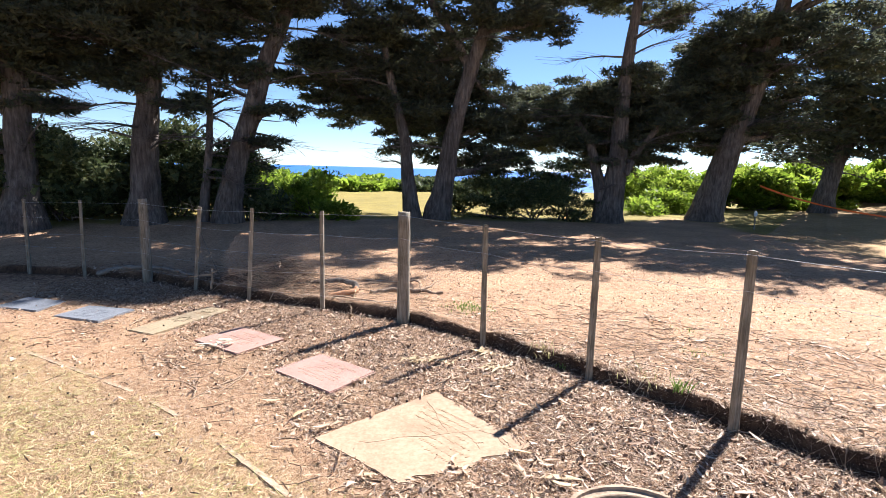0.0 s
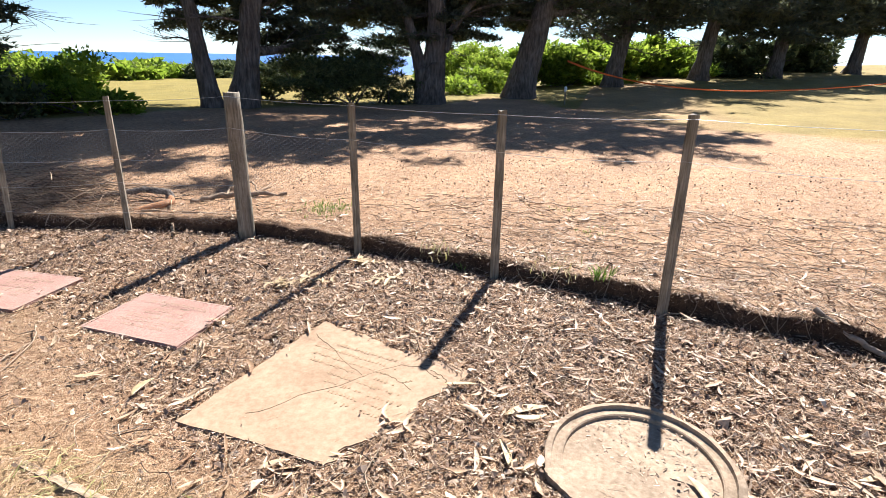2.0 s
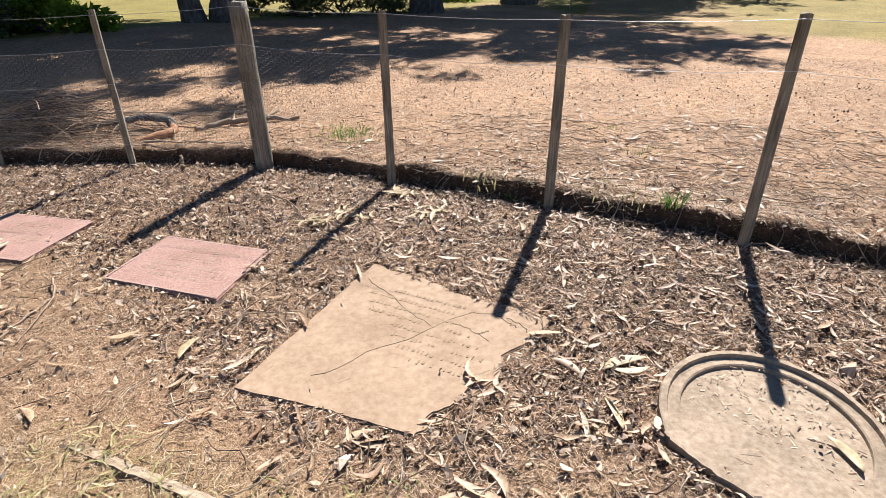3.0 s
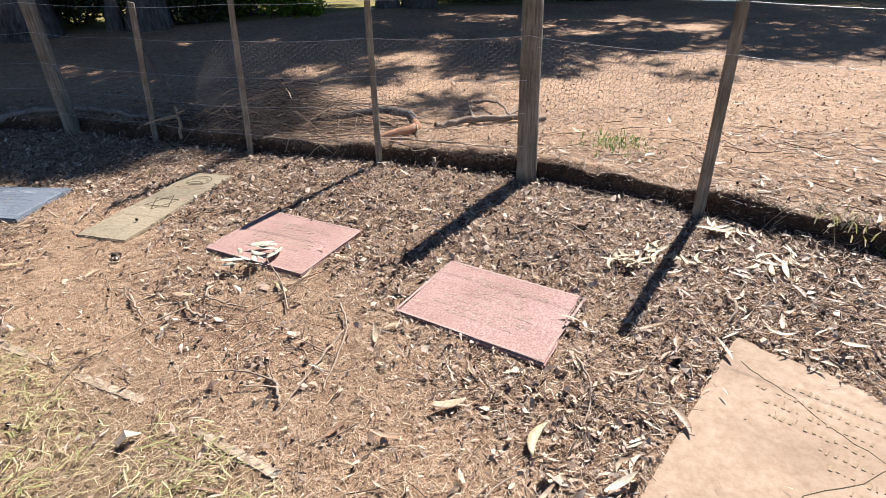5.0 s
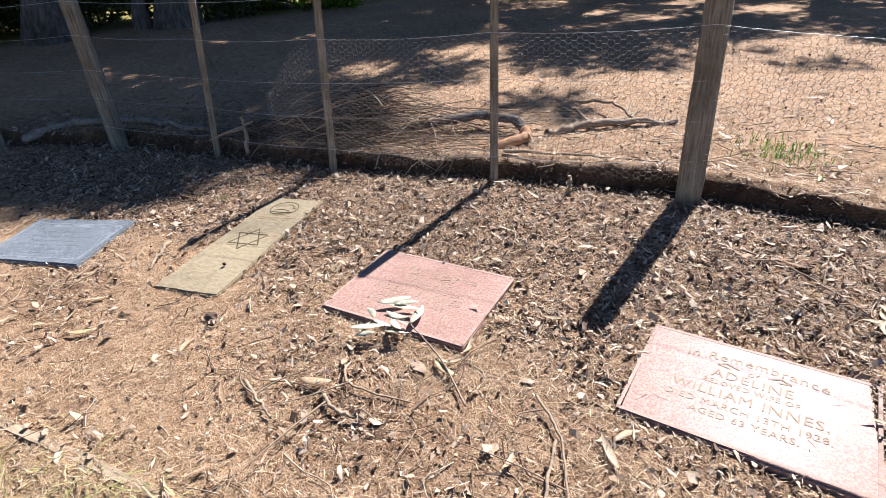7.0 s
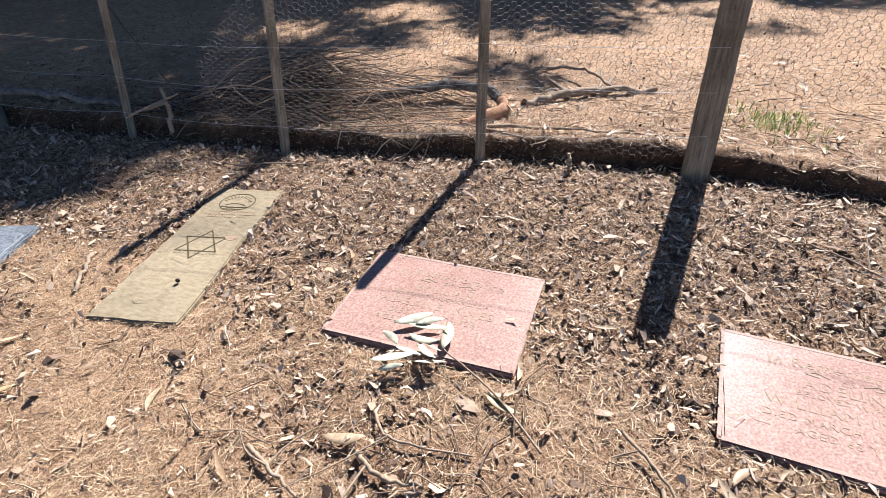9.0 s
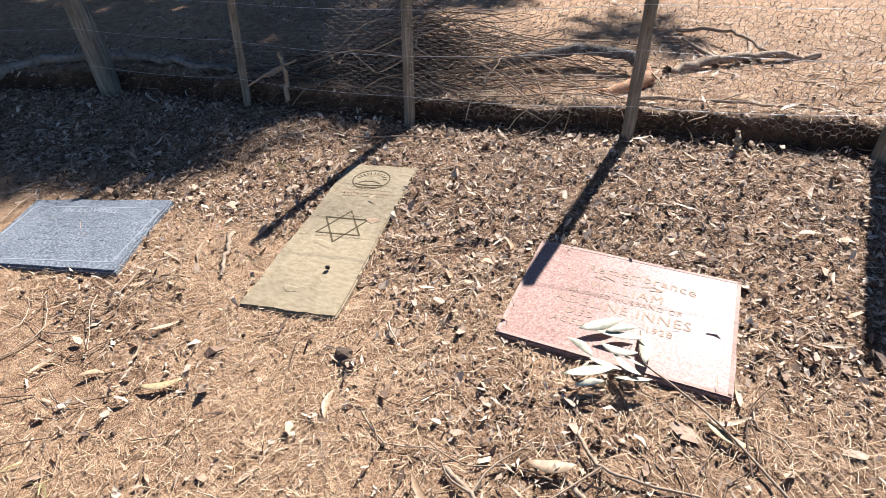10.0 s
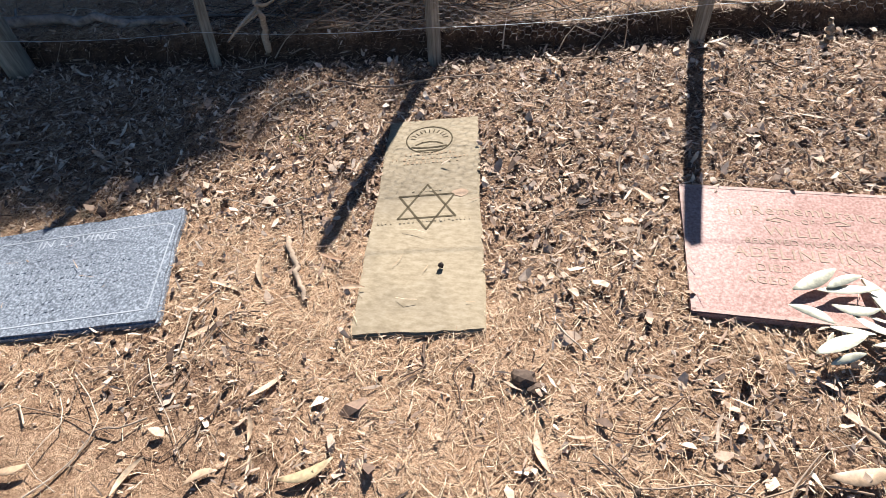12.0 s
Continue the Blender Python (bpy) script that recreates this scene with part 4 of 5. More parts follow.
    slab("memorial_plaque", SLABS["far_grey"], 0.06, M_GREY, "flat grey granite memorial plaque lying in tree shade", 0.004, -0.006, 0.008)


build_stones()


def build_arch_stone():
    cx, cy = -0.69, 2.60
    rx, ry = 0.385, 0.42
    z = float(plane_z(cx, cy)) + 0.006
    root = thing("gravestone", "broken round-topped concrete gravestone with moulded rim", "gravestone", "memorial stones set in the ground", at=(cx, cy, z))
    n = 60
    angles = np.radians(np.linspace(196, -36, n))
    # the moulding across the rim: share of the radius and height
    profile = [(1.0, -0.06), (1.0, 0.010), (0.985, 0.016), (0.925, 0.017), (0.915, 0.001), (0.87, -0.003), (0.815, 0.001), (0.80, -0.003), (0.793, -0.018)]
    vs, faces = [], []
    wear = 1 + np.convolve(rng.normal(0, 0.02, n + 6), np.ones(5) / 5, "same")[3:-3]
    for k, a in enumerate(angles):
        for j, (q, h) in enumerate(profile):
            e = q * (wear[k] if j < 3 else 1.0)
            t = min(1.0, k / 8, (n - 1 - k) / 8)
            h = h if j == 0 else h * t - 0.018 * (1 - t)
            vs.append((rx * e * math.cos(a), ry * e * math.sin(a), h + rng.uniform(-0.0018, 0.0018) * (0 < j < 4)))
    m = len(profile)
    for k in range(n - 1):
        for j in range(m - 1):
            faces.append((k * m + j, k * m + j + 1, (k + 1) * m + j + 1, (k + 1) * m + j))
    first = len(vs)
    vs += [(*vs[k * m + j][:2], -0.06) for k in (0, n - 1) for j in (m - 1,)]
    ends = [[j for j in range(m)] + [first], [(n - 1) * m + j for j in reversed(range(m))] + [first + 1]]
    put("rim", fast_mesh("rim", vs, faces, ends), M_CONC, root, "moulded concrete rim")
    inner = [(rx * 0.80 * math.cos(a), ry * 0.80 * math.sin(a)) for a in angles]
    lower = curve_pts([(*p, 0.0) for p in ((0.305, -0.24), (0.21, -0.30), (0.09, -0.355), (-0.075, -0.36), (-0.17, -0.30), (-0.27, -0.235), (-0.352, -0.15), (-0.372, -0.116))], 34)
    lower[1:-1, :2] += rng.normal(0, 0.004, (32, 2))
    bm = bmesh.new()
    face = bm.faces.new([bm.verts.new((x, y, -0.016)) for x, y in inner + [(p[0], p[1]) for p in lower]])
    out = bmesh.ops.extrude_face_region(bm, geom=[face])
    for v in [g for g in out["geom"] if isinstance(g, bmesh.types.BMVert)]:
        v.co.z -= 0.05
    bmesh.ops.recalc_face_normals(bm, faces=bm.faces)
    part("panel", bm, M_CONC, root)


build_arch_stone()


# ---- timber edging, fallen wood ----
def plank(x0, y0, x1, y1, wide=0.038, high=0.035):
    ln = math.hypot(x1 - x0, y1 - y0)
    bm = bmesh.new()
    bmesh.ops.create_grid(bm, x_segments=24, y_segments=2, size=0.5)
    for v in bm.verts:
        v.co.x, v.co.y = v.co.x * ln + random.uniform(-0.004, 0.004), v.co.y * wide * random.uniform(0.8, 1.1)
        v.co.z = random.uniform(-0.003, 0.003)
    out = bmesh.ops.extrude_face_region(bm, geom=bm.faces[:])
    for v in [g for g in out["geom"] if isinstance(g, bmesh.types.BMVert)]:
        v.co.z -= high
    bmesh.ops.recalc_face_normals(bm, faces=bm.faces)
    me = bpy.data.meshes.new("timber_edging")
    bm.to_mesh(me)
    bm.free()
    ob = put("timber_edging", me, M_PLANK, None, "half-buried weathered timber edging board in dry grass", "edging board", "edging boards along the graves")
    mx, my = (x0 + x1) / 2, (y0 + y1) / 2
    slope = math.degrees(math.atan2(float(ground_z(x1, y1) - ground_z(x0, y0)), ln))
    ob.matrix_basis = pose(mx, my, float((ground_z(x0, y0) + ground_z(x1, y1)) / 2) + 0.006, 0, -slope, math.degrees(math.atan2(y1 - y0, x1 - x0)))


def stick(name, ctrl, r0, r1, mat, label, category="branch", side_twigs=0, steps=18):
    pts = curve_pts([(x, y, float(ground_z(x, y)) + h) for x, y, h in ctrl], steps)
    pts[1:-1] += rng.normal(0, r0 * 0.35, (steps - 2, 3))
    root = thing(name, label, category, at=tuple(pts[0]))
    inv = Matrix.Translation(-Vector(root.location))
    ob = put("stem", tubes_mesh("stem", [(pts, np.linspace(r0, r1, steps), 9, 0.12)]), mat, root)
    ob.data.transform(inv)
    for _ in range(side_twigs):
        k = int(rng.integers(3, steps - 1))
        e = pts[k] + np.array([*rng.normal(0, 0.22, 2), rng.uniform(-0.01, 0.08)])
        ob = put("twig", tubes_mesh("twig", [(curve_pts([pts[k], (pts[k] + e) / 2 + rng.normal(0, 0.02, 3), e], 6), np.linspace(r1, r1 * 0.4, 6), 5, 0.1)]), mat, root)
        ob.data.transform(inv)
    return root


def build_wood():
    for a in ((-6.5, 1.87, -5.2, 1.985), (-5.02, 1.985, -4.6, 2.02), (-4.26, 2.005, -3.85, 2.0), (-3.2, 1.95, -2.35, 1.83)):
        plank(*a)
    stick("fallen_branch", [(-10.0, 3.95, 0.05), (-9.55, 4.3, 0.06), (-8.85, 4.5, 0.07), (-8.3, 4.54, 0.05), (-7.9, 4.5, 0.02)], 0.044, 0.014, M_BRANCH, "long bleached fallen branch lying along the fence", side_twigs=4)
    stick("fallen_branch", [(-9.2, 4.62, 0.02), (-8.2, 4.66, 0.03), (-7.2, 4.7, 0.02)], 0.012, 0.006, M_BRANCH, "thin grey fallen branch under the wire", side_twigs=3)
    stick("fallen_branch", [(-5.2, 5.42, 0.03), (-4.8, 5.75, 0.05), (-4.35, 5.95, 0.03)], 0.035, 0.02, M_TWIG, "short grey fallen branch on bare sand", side_twigs=3)
    stick("fallen_branch", [(-5.25, 6.3, 0.02), (-4.9, 6.1, 0.1), (-4.6, 5.8, 0.04)], 0.014, 0.008, M_TWIG, "thin curved stick arching over the sand")
    stick("fallen_branch", [(-5.3, 4.85, 0.02), (-4.9, 4.98, 0.03), (-4.3, 5.05, 0.02)], 0.012, 0.006, M_TWIG, "thin stick lying on leaf litter", side_twigs=2)
    stick("fallen_branch", [(0.3, 4.05, 0.03), (0.55, 3.86, 0.04), (1.0, 3.55, 0.03)], 0.018, 0.014, M_BRANCH, "stout pale stick lying at the foot of a post")
    stick("fallen_branch", [(-6.95, 4.2, 0.02), (-6.7, 4.15, 0.03), (-6.4, 4.2, 0.05), (-6.15, 4.28, 0.03)], 0.006, 0.003, M_TWIG, "thin twig lying at the foot of a post")
    stick("fallen_branch", [(-2.62, 3.72, 0.03), (-2.58, 3.6, 0.05), (-2.6, 3.5, 0.03)], 0.009, 0.006, M_TWIG, "short dark stick beside the sandstone grave")
    stick("fallen_branch", [(-4.15, 2.75, 0.01), (-4.1, 2.5, 0.015), (-4.05, 2.2, 0.01)], 0.007, 0.004, M_TWIG, "thin curved twig on the litter")
    stick("fallen_branch", [(-6.75, 3.15, 0.015), (-6.65, 3.0, 0.02), (-6.58, 2.9, 0.01)], 0.011, 0.008, M_TWIG, "short stick between two stones")
    for x0, y0, x1, y1, x2, y2, r in ((-4.28, 2.89, -4.13, 2.74, -3.98, 2.40, 0.006), (-5.05, 2.73, -4.95, 2.645, -4.69, 2.67, 0.006), (-5.36, 2.48, -5.24, 2.43, -5.12, 2.38, 0.008),
                                      (-5.03, 2.57, -4.92, 2.515, -4.80, 2.53, 0.009), (-4.24, 2.35, -4.16, 2.32, -4.08, 2.25, 0.010), (-3.73, 4.25, -3.47, 4.13, -3.18, 3.84, 0.006), (-3.13, 3.02, -3.02, 2.86, -2.98, 2.62, 0.005)):
        stick("fallen_twig", [(x0, y0, 0.02), (x1, y1, 0.026), (x2, y2, 0.014)], r, r * 0.55, M_TWIG, "thin crooked dry twig lying on the litter", "twig", side_twigs=2)
    stick("bleached_stick", [(-7.42, 4.42, 0.0), (-7.4, 4.44, 0.15), (-7.44, 4.46, 0.24)], 0.018, 0.012, M_PLANK, "bleached broken stick standing beside the fence", "stick", 3)
    stick("bleached_stick", [(-4.75, 4.62, 0.0), (-4.74, 4.62, 0.06), (-4.76, 4.63, 0.12)], 0.018, 0.010, M_PLANK, "small broken stake standing in leaf litter", "stick")
    stick("dead_stem", [(-7.25, 4.52, 0.0), (-7.5, 4.46, 0.45), (-7.75, 4.44, 0.85), (-8.0, 4.46, 1.25)], 0.005, 0.0025, M_BARK, "thin dead stem leaning on the fence wires", "stem", 3)
    bark = thing("bark_strip", "curled strip of peeled bark arching over the sand", "bark", at=(-5.6, 5.4, float(ground_z(-5.6, 5.4))))
    inv = Matrix.Translation(-Vector(bark.location))
    # the sheet's dark colour carries the shade of its backlit side
    for name, ctrl, wide, mat, lab in (("sheet", [(-6.36, 5.08, 0.03), (-6.1, 5.24, 0.085), (-5.74, 5.4, 0.125), (-5.46, 5.38, 0.12), (-5.32, 5.28, 0.075)], 0.062, M_BARK, "weathered bark with its backlit shade in the colour"),
                                       ("torn_end", [(-5.32, 5.28, 0.085), (-5.29, 5.2, 0.055), (-5.36, 5.08, 0.04), (-5.50, 4.95, 0.02)], 0.062, M_CURL, "reddish inner bark")):
        a = curve_pts(ctrl, 26)
        vs = []
        for k, p in enumerate(a):
            g = float(ground_z(p[0], p[1]))
            d = a[min(k + 1, 25)] - a[max(k - 1, 0)]
            nrm = np.array([-d[1], d[0], 0]) / (np.linalg.norm(d[:2]) + 1e-6)
            w = wide * (0.55 + 0.45 * math.sin(math.pi * (0.1 + 0.8 * k / 25)))
            for q in np.linspace(-1, 1, 7):
                vs.append(p + nrm * w * q * 0.8 + np.array([0, 0, g - w * (q * q - 0.3) * 0.8 + rng.uniform(-0.003, 0.003)]))
        q = [(i * 7 + j, i * 7 + j + 1, i * 7 + j + 8, i * 7 + j + 7) for i in range(25) for j in range(6)]
        ob = put(name, fast_mesh(name, np.array(vs), np.array(q), smooth=True), mat, bark, lab)
        ob.data.transform(inv)
        sol = ob.modifiers.new("thickness", "SOLIDIFY")
        sol.thickness = 0.006
    for k in range(5):
        ctrl = np.array([(-5.32, 5.28, 0.08), (-5.28 + 0.015 * k, 5.24 - 0.02 * k, 0.06), (-5.26 + 0.03 * k, 5.17 - 0.025 * k, 0.005)])
        ctrl[:, 2] += ground_z(ctrl[:, 0], ctrl[:, 1])
        ob = put("fibre", tubes_mesh("fibre", [(curve_pts(ctrl, 8), np.linspace(0.005, 0.002, 8), 5, 0.1)]), M_PALELEAF, bark, "pale torn bark fibre")
        ob.data.transform(inv)


build_wood()


def build_brush_heap():
    root = thing("brush_heap", "low tangled heap of dry brown twigs behind the netting", "brush heap", at=(-6.6, 5.0, float(ground_z(-6.6, 5.0))))
    inv = Matrix.Translation(-Vector(root.location))
    for name, n, r, length in (("twig", 90, 0.0055, (0.5, 1.3)), ("twig_tangle", 420, 0.0024, (0.2, 0.75))):
        lines = []
        for _ in range(n):
            u, v = rng.normal(0, 0.5), rng.normal(0, 0.27)
            x, y = -6.6 + u, 5.02 + 0.28 * u + v
            y = max(y, float(fence_y(x)) + 0.2)
            ang = rng.normal(0.25, 0.85) + (math.pi if rng.uniform() < 0.5 else 0)
            ln = rng.uniform(*length)
            d = np.array([math.cos(ang), math.sin(ang), 0]) * ln
            top = 0.42 * math.exp(-(u / 0.65) ** 2 - (v / 0.4) ** 2)
            h = top * rng.uniform(0.0, 1.0) + 0.01
            s = np.array([x, y, float(ground_z(x, y)) + h])
            line = []
            for f, up in ((-0.5, rng.uniform(-0.5, 0.1)), (-0.15, rng.uniform(0.0, 0.12)), (0.2, rng.uniform(0.0, 0.15)), (0.5, rng.uniform(-0.4, 0.5))):
                p = s + d * f + np.array([*rng.normal(0, 0.03, 2), up * (0.25 * ln + 0.05)])
                p[1] = max(p[1], float(fence_y(p[0])) + 0.12)
                p[2] = max(p[2], float(ground_z(p[0], p[1])) + 0.004)
                line.append(p)
            line = (curve_pts(line, 9), np.linspace(r, r * 0.4, 9), 4, 0.1)
            if name == "twig":
                ob = put(name, tubes_mesh(name, [line]), M_TWIG, root)
                ob.data.transform(inv)
            else:
                lines.append(line)
        if lines:
            ob = put(name, tubes_mesh(name, lines), M_BRUSH, root, kind="stuff")
            ob.data.transform(inv)


build_brush_heap()


# ---- tape, pickets ----
def build_tape():
    px, py = 5.66, 15.0
    g = float(ground_z(px, py))
    root = thing("steel_picket", "dark steel picket with an orange marker", "picket", at=(px, py, g))
    bm = bmesh.new()
    for a in (0, 120, 240):
        bmesh.ops.create_cube(bm, size=1, matrix=pose(0, 0, 0, 0, 0, a) @ Matrix.Translation((0.016, 0, 0.58)) @ Matrix.Diagonal((0.032, 0.007, 1.36, 1)))
    part("post", bm, M_STEEL, root)
    bm = bmesh.new()
    bmesh.ops.create_icosphere(bm, subdivisions=2, radius=0.07)
    for v in bm.verts:
        v.co = Vector((v.co.x * 1.4, v.co.y * 0.6, v.co.z)) * random.uniform(0.75, 1.2)
    ob = part("marker", bm, M_TAPE, root, "crumpled orange tape")
    ob.location = (0.09, 0, 1.2)
    for x, y, h in ((-2.55, 20.2, 1.25),):
        g2 = float(ground_z(x, y))
        root2 = thing("garden_stake", "thin timber stake with a pale cap", "stake", at=(x, y, g2))
        bm = bmesh.new()
        bmesh.ops.create_cone(bm, segments=8, radius1=0.025, radius2=0.02, depth=0.55, cap_ends=True, matrix=Matrix.Translation((0, 0, 0.2)))
        part("shaft", bm, M_POST, root2)
        bm = bmesh.new()
        bmesh.ops.create_uvsphere(bm, u_segments=10, v_segments=6, radius=0.055, matrix=Matrix.Translation((0, 0, 0.5)) @ Matrix.Diagonal((1, 1, 1.7, 1)))
        part("cap", bm, M_WHITE, root2)
    a, b = np.array([-2.65, 21.3, 1.2]), np.array([px, py, g + 1.2])
    u = np.linspace(0, 1, 40)
    mid = a + (b - a) * u[:, None]
    mid[:, 2] -= 0.7 * 4 * u * (1 - u) * (1 - 0.25 * u)
    side = np.array([0, 0, 1.0])
    vs, n = [], len(u)
    for k, p in enumerate(mid):
        w = 0.03 * (1 - 0.75 * u[k])
        tw = 0.5 * math.sin(k * 0.5)
        off = np.array([0.7 * math.sin(tw), 0.7 * math.sin(tw), math.cos(tw)]) * w
        vs += [p - off, p + off]
    q = [(2 * k, 2 * k + 2, 2 * k + 3, 2 * k + 1) for k in range(n - 1)]
    ob = put("barrier_tape", fast_mesh("barrier_tape", np.array(vs), np.array(q)), M_TAPE, None, "sagging orange barrier tape strung to a picket", "tape")
    sol = ob.modifiers.new("thickness", "SOLIDIFY")
    sol.thickness = 0.002


build_tape()


# ---- litter on the ground ----
rng = np.random.default_rng(21)


def inside_slabs(x, y, grow=0.0):
    hit = np.zeros(x.shape, bool)
    for cs in SLABS.values():
        if cs is SLABS["sand"]:
            cs = (cs[0], (-1.95, 2.28), (-1.55, 3.06), cs[3])
        c = np.array(cs)
        m = c.mean(0)
        ins = np.ones(x.shape, bool)
        for i in range(4):
            a, b = c[i], c[(i + 1) % 4]
            ln = np.hypot(*(b - a))
            ins &= ((b[0] - a[0]) * (y - a[1]) - (b[1] - a[1]) * (x - a[0])) / ln > -grow
        hit |= ins
    hit |= (((x + 0.69) / 0.375) ** 2 + ((y - 2.60) / 0.41) ** 2 < 1) & (y > 2.33 - 0.18 * (x + 0.7))
    return hit


def slab_top(x, y):
    """Height of the stones' tops; the two sandstones lie deeper in the soil than the granite."""
    return plane_z(x, y) - 0.004 - 0.009 * ((x > -2.9) & (x < -1.4)) - 0.005 * ((x > -6.7) & (x < -5.9))


def scatter(n, weight, xr, yr, keep=0.0, grow=0.0):
    """n places in a stretch of the plan, thinned by a weight from 0 to 1 and kept off the stones."""
    x, y = rng.uniform(*xr, n * 3), rng.uniform(*yr, n * 3)
    thin = smooth_step(xr[0], xr[0] + 1.5, x) * (1 - smooth_step(xr[1] - 1.5, xr[1], x)) * smooth_step(yr[0], yr[0] + 0.7, y)
    ok = rng.uniform(size=n * 3) < weight(x, y) * np.where(y > fence_y(x), 1, thin)
    ok &= ~inside_slabs(x, y, grow) | (rng.uniform(size=n * 3) < keep)
    x, y = x[ok][:n], y[ok][:n]
    z = ground_z(x, y)
    on = inside_slabs(x, y)
    z = np.where(on, slab_top(x, y), z)
    return x, y, z


def mulch_weight(x, y):
    fy = fence_y(x)
    edge = 2.85 - 0.28 * np.clip(x + 4, 0, 4)
    return np.where(y < fy, 0.17 + 0.83 * smooth_step(-0.4, 0.5, y - edge + 0.3 * ripple(x, y, 1.4, 2, 9)), 0.28 * np.exp(-(y - fy) / 3) + 0.04)


def frames_for(n, flat=0.35):
    yaw = rng.uniform(0, 2 * np.pi, n)
    d = np.stack([np.cos(yaw), np.sin(yaw), rng.normal(0, flat, n)], -1)
    d /= np.linalg.norm(d, axis=1)[:, None]
    s = np.stack([-np.sin(yaw), np.cos(yaw), rng.normal(0, flat, n)], -1)
    s /= np.linalg.norm(s, axis=1)[:, None]
    nn = np.cross(d, s)
    return d, s, nn / np.linalg.norm(nn, axis=1)[:, None]


def bare(x, y):
    """Share of litter left on the trodden bare patches of earth."""
    return 1 - 0.85 * np.exp(-((x + 7.0) / 0.7) ** 2 - ((y - 2.3) / 0.3) ** 2) - 0.6 * np.exp(-((x + 4.6) / 0.5) ** 2 - ((y - 2.55) / 0.22) ** 2) - 0.6 * np.exp(-((x + 2.9) / 0.5) ** 2 - ((y - 2.0) / 0.22) ** 2)


def build_chips(n, xr, yr, size, weight, label, bent=True, tilt=0.35, lift=0.014, slim=(0.16, 0.62)):
    """Flakes of bark with uneven, tapering ends; the larger ones are bent across the middle."""
    x, y, z = scatter(n, lambda a, b: weight(a, b) * bare(a, b), xr, yr, keep=0.0008)
    n = len(x)
    d, s, nn = frames_for(n, tilt)
    p = np.stack([x, y, z + rng.uniform(0.001, lift, n)], -1)
    ln = (size * np.clip(rng.lognormal(0, 0.55, n), 0.4, 2.6))[:, None]
    w = ln * rng.uniform(*slim, (n, 1))
    c = ln * rng.normal(0, 0.16, (n, 1))
    e = lambda lo=0.7, hi=1.2: rng.uniform(lo, hi, (n, 1))
    if bent:
        v = np.stack([p - d * ln * 0.5 * e() - s * w * 0.5 * e(0.1, 1), p + nn * c - s * w * 0.55 * e() + d * ln * e(-0.2, 0.2), p + d * ln * 0.5 * e() - s * w * 0.5 * e(0.0, 0.9),
                      p + d * ln * 0.5 * e() + s * w * 0.5 * e(0.1, 1), p + nn * c + s * w * 0.55 * e() + d * ln * e(-0.2, 0.2), p - d * ln * 0.5 * e() + s * w * 0.5 * e(0.0, 0.9)], 1).reshape(-1, 3)
        k = np.arange(n)[:, None] * 6
        q = np.concatenate([k + np.array([[0, 1, 4, 5]]), k + np.array([[1, 2, 3, 4]])])
    else:
        v = np.stack([p - d * ln * 0.5 * e(), p - s * w * 0.5 * e() + d * ln * e(-0.3, 0.3), p + d * ln * 0.5 * e(), p + s * w * 0.5 * e() + d * ln * e(-0.3, 0.3)], 1).reshape(-1, 3)
        q = np.arange(4 * n).reshape(-1, 4)
    put("bark_mulch", fast_mesh("bark_mulch", v, q), M_CHIP, None, label, "mulch", kind="stuff")


def build_needles(n, xr, yr, weight, label, mat, name, ln=(0.03, 0.10), wide=0.0016, lift=0.02, bent=True):
    x, y, z = scatter(n, lambda a, b: weight(a, b) * bare(a, b), xr, yr, keep=0.008)
    n = len(x)
    d, s, nn = frames_for(n, 0.16)
    p = np.stack([x, y, z + rng.uniform(0.002, lift, n)], -1)
    L = rng.uniform(*ln, (n, 1))
    w = wide * rng.uniform(0.7, 1.6, (n, 1))
    if bent:
        b = s * L * rng.normal(0, 0.12, (n, 1)) + nn * L * rng.uniform(0, 0.1, (n, 1))
        v = np.stack([p - d * L / 2 - s * w, p + b - s * w, p + d * L / 2 - s * w * 0.5, p + d * L / 2 + s * w * 0.5, p + b + s * w, p - d * L / 2 + s * w], 1).reshape(-1, 3)
        k = np.arange(n)[:, None] * 6
        q = np.concatenate([k + np.array([[0, 1, 4, 5]]), k + np.array([[1, 2, 3, 4]])])
    else:
        v = np.stack([p - d * L / 2 - s * w, p + d * L / 2 - s * w * 0.5, p + d * L / 2 + s * w * 0.5, p - d * L / 2 + s * w], 1).reshape(-1, 3)
        q = np.arange(4 * n).reshape(-1, 4)
    put(name, fast_mesh(name, v, q), mat, None, label, "litter", kind="stuff")


def leaf_arrays(p, d, s, nn, ln, w, bend, curl):
    """Sickle-shaped dry leaves: two rows of faces along a bent, cupped midrib."""
    n, seg = len(p), 7
    u = np.linspace(0, 1, seg)[None, :, None]
    prof = np.sin(np.pi * np.clip(u, 0.02, 0.98)) ** 0.7
    mid = p[:, None] + d[:, None] * ln[:, None] * (u - 0.5) + s[:, None] * bend[:, None] * ln[:, None] * (4 * u * (1 - u)) + nn[:, None] * curl[:, None] * ln[:, None] * (2 * u - 1) ** 2
    hw = w[:, None] * prof * 0.5
    left = mid - s[:, None] * hw + nn[:, None] * hw * 0.35
    right = mid + s[:, None] * hw + nn[:, None] * hw * 0.35
    v = np.stack([left, mid, right], 2).reshape(-1, 3)
    base = (np.arange(n)[:, None, None] * seg + np.arange(seg - 1)[None, :, None]) * 3
    q = np.concatenate([(base + np.array([0, 1, 4, 3])).reshape(-1, 4), (base + np.array([1, 2, 5, 4])).reshape(-1, 4)])
    return v, q


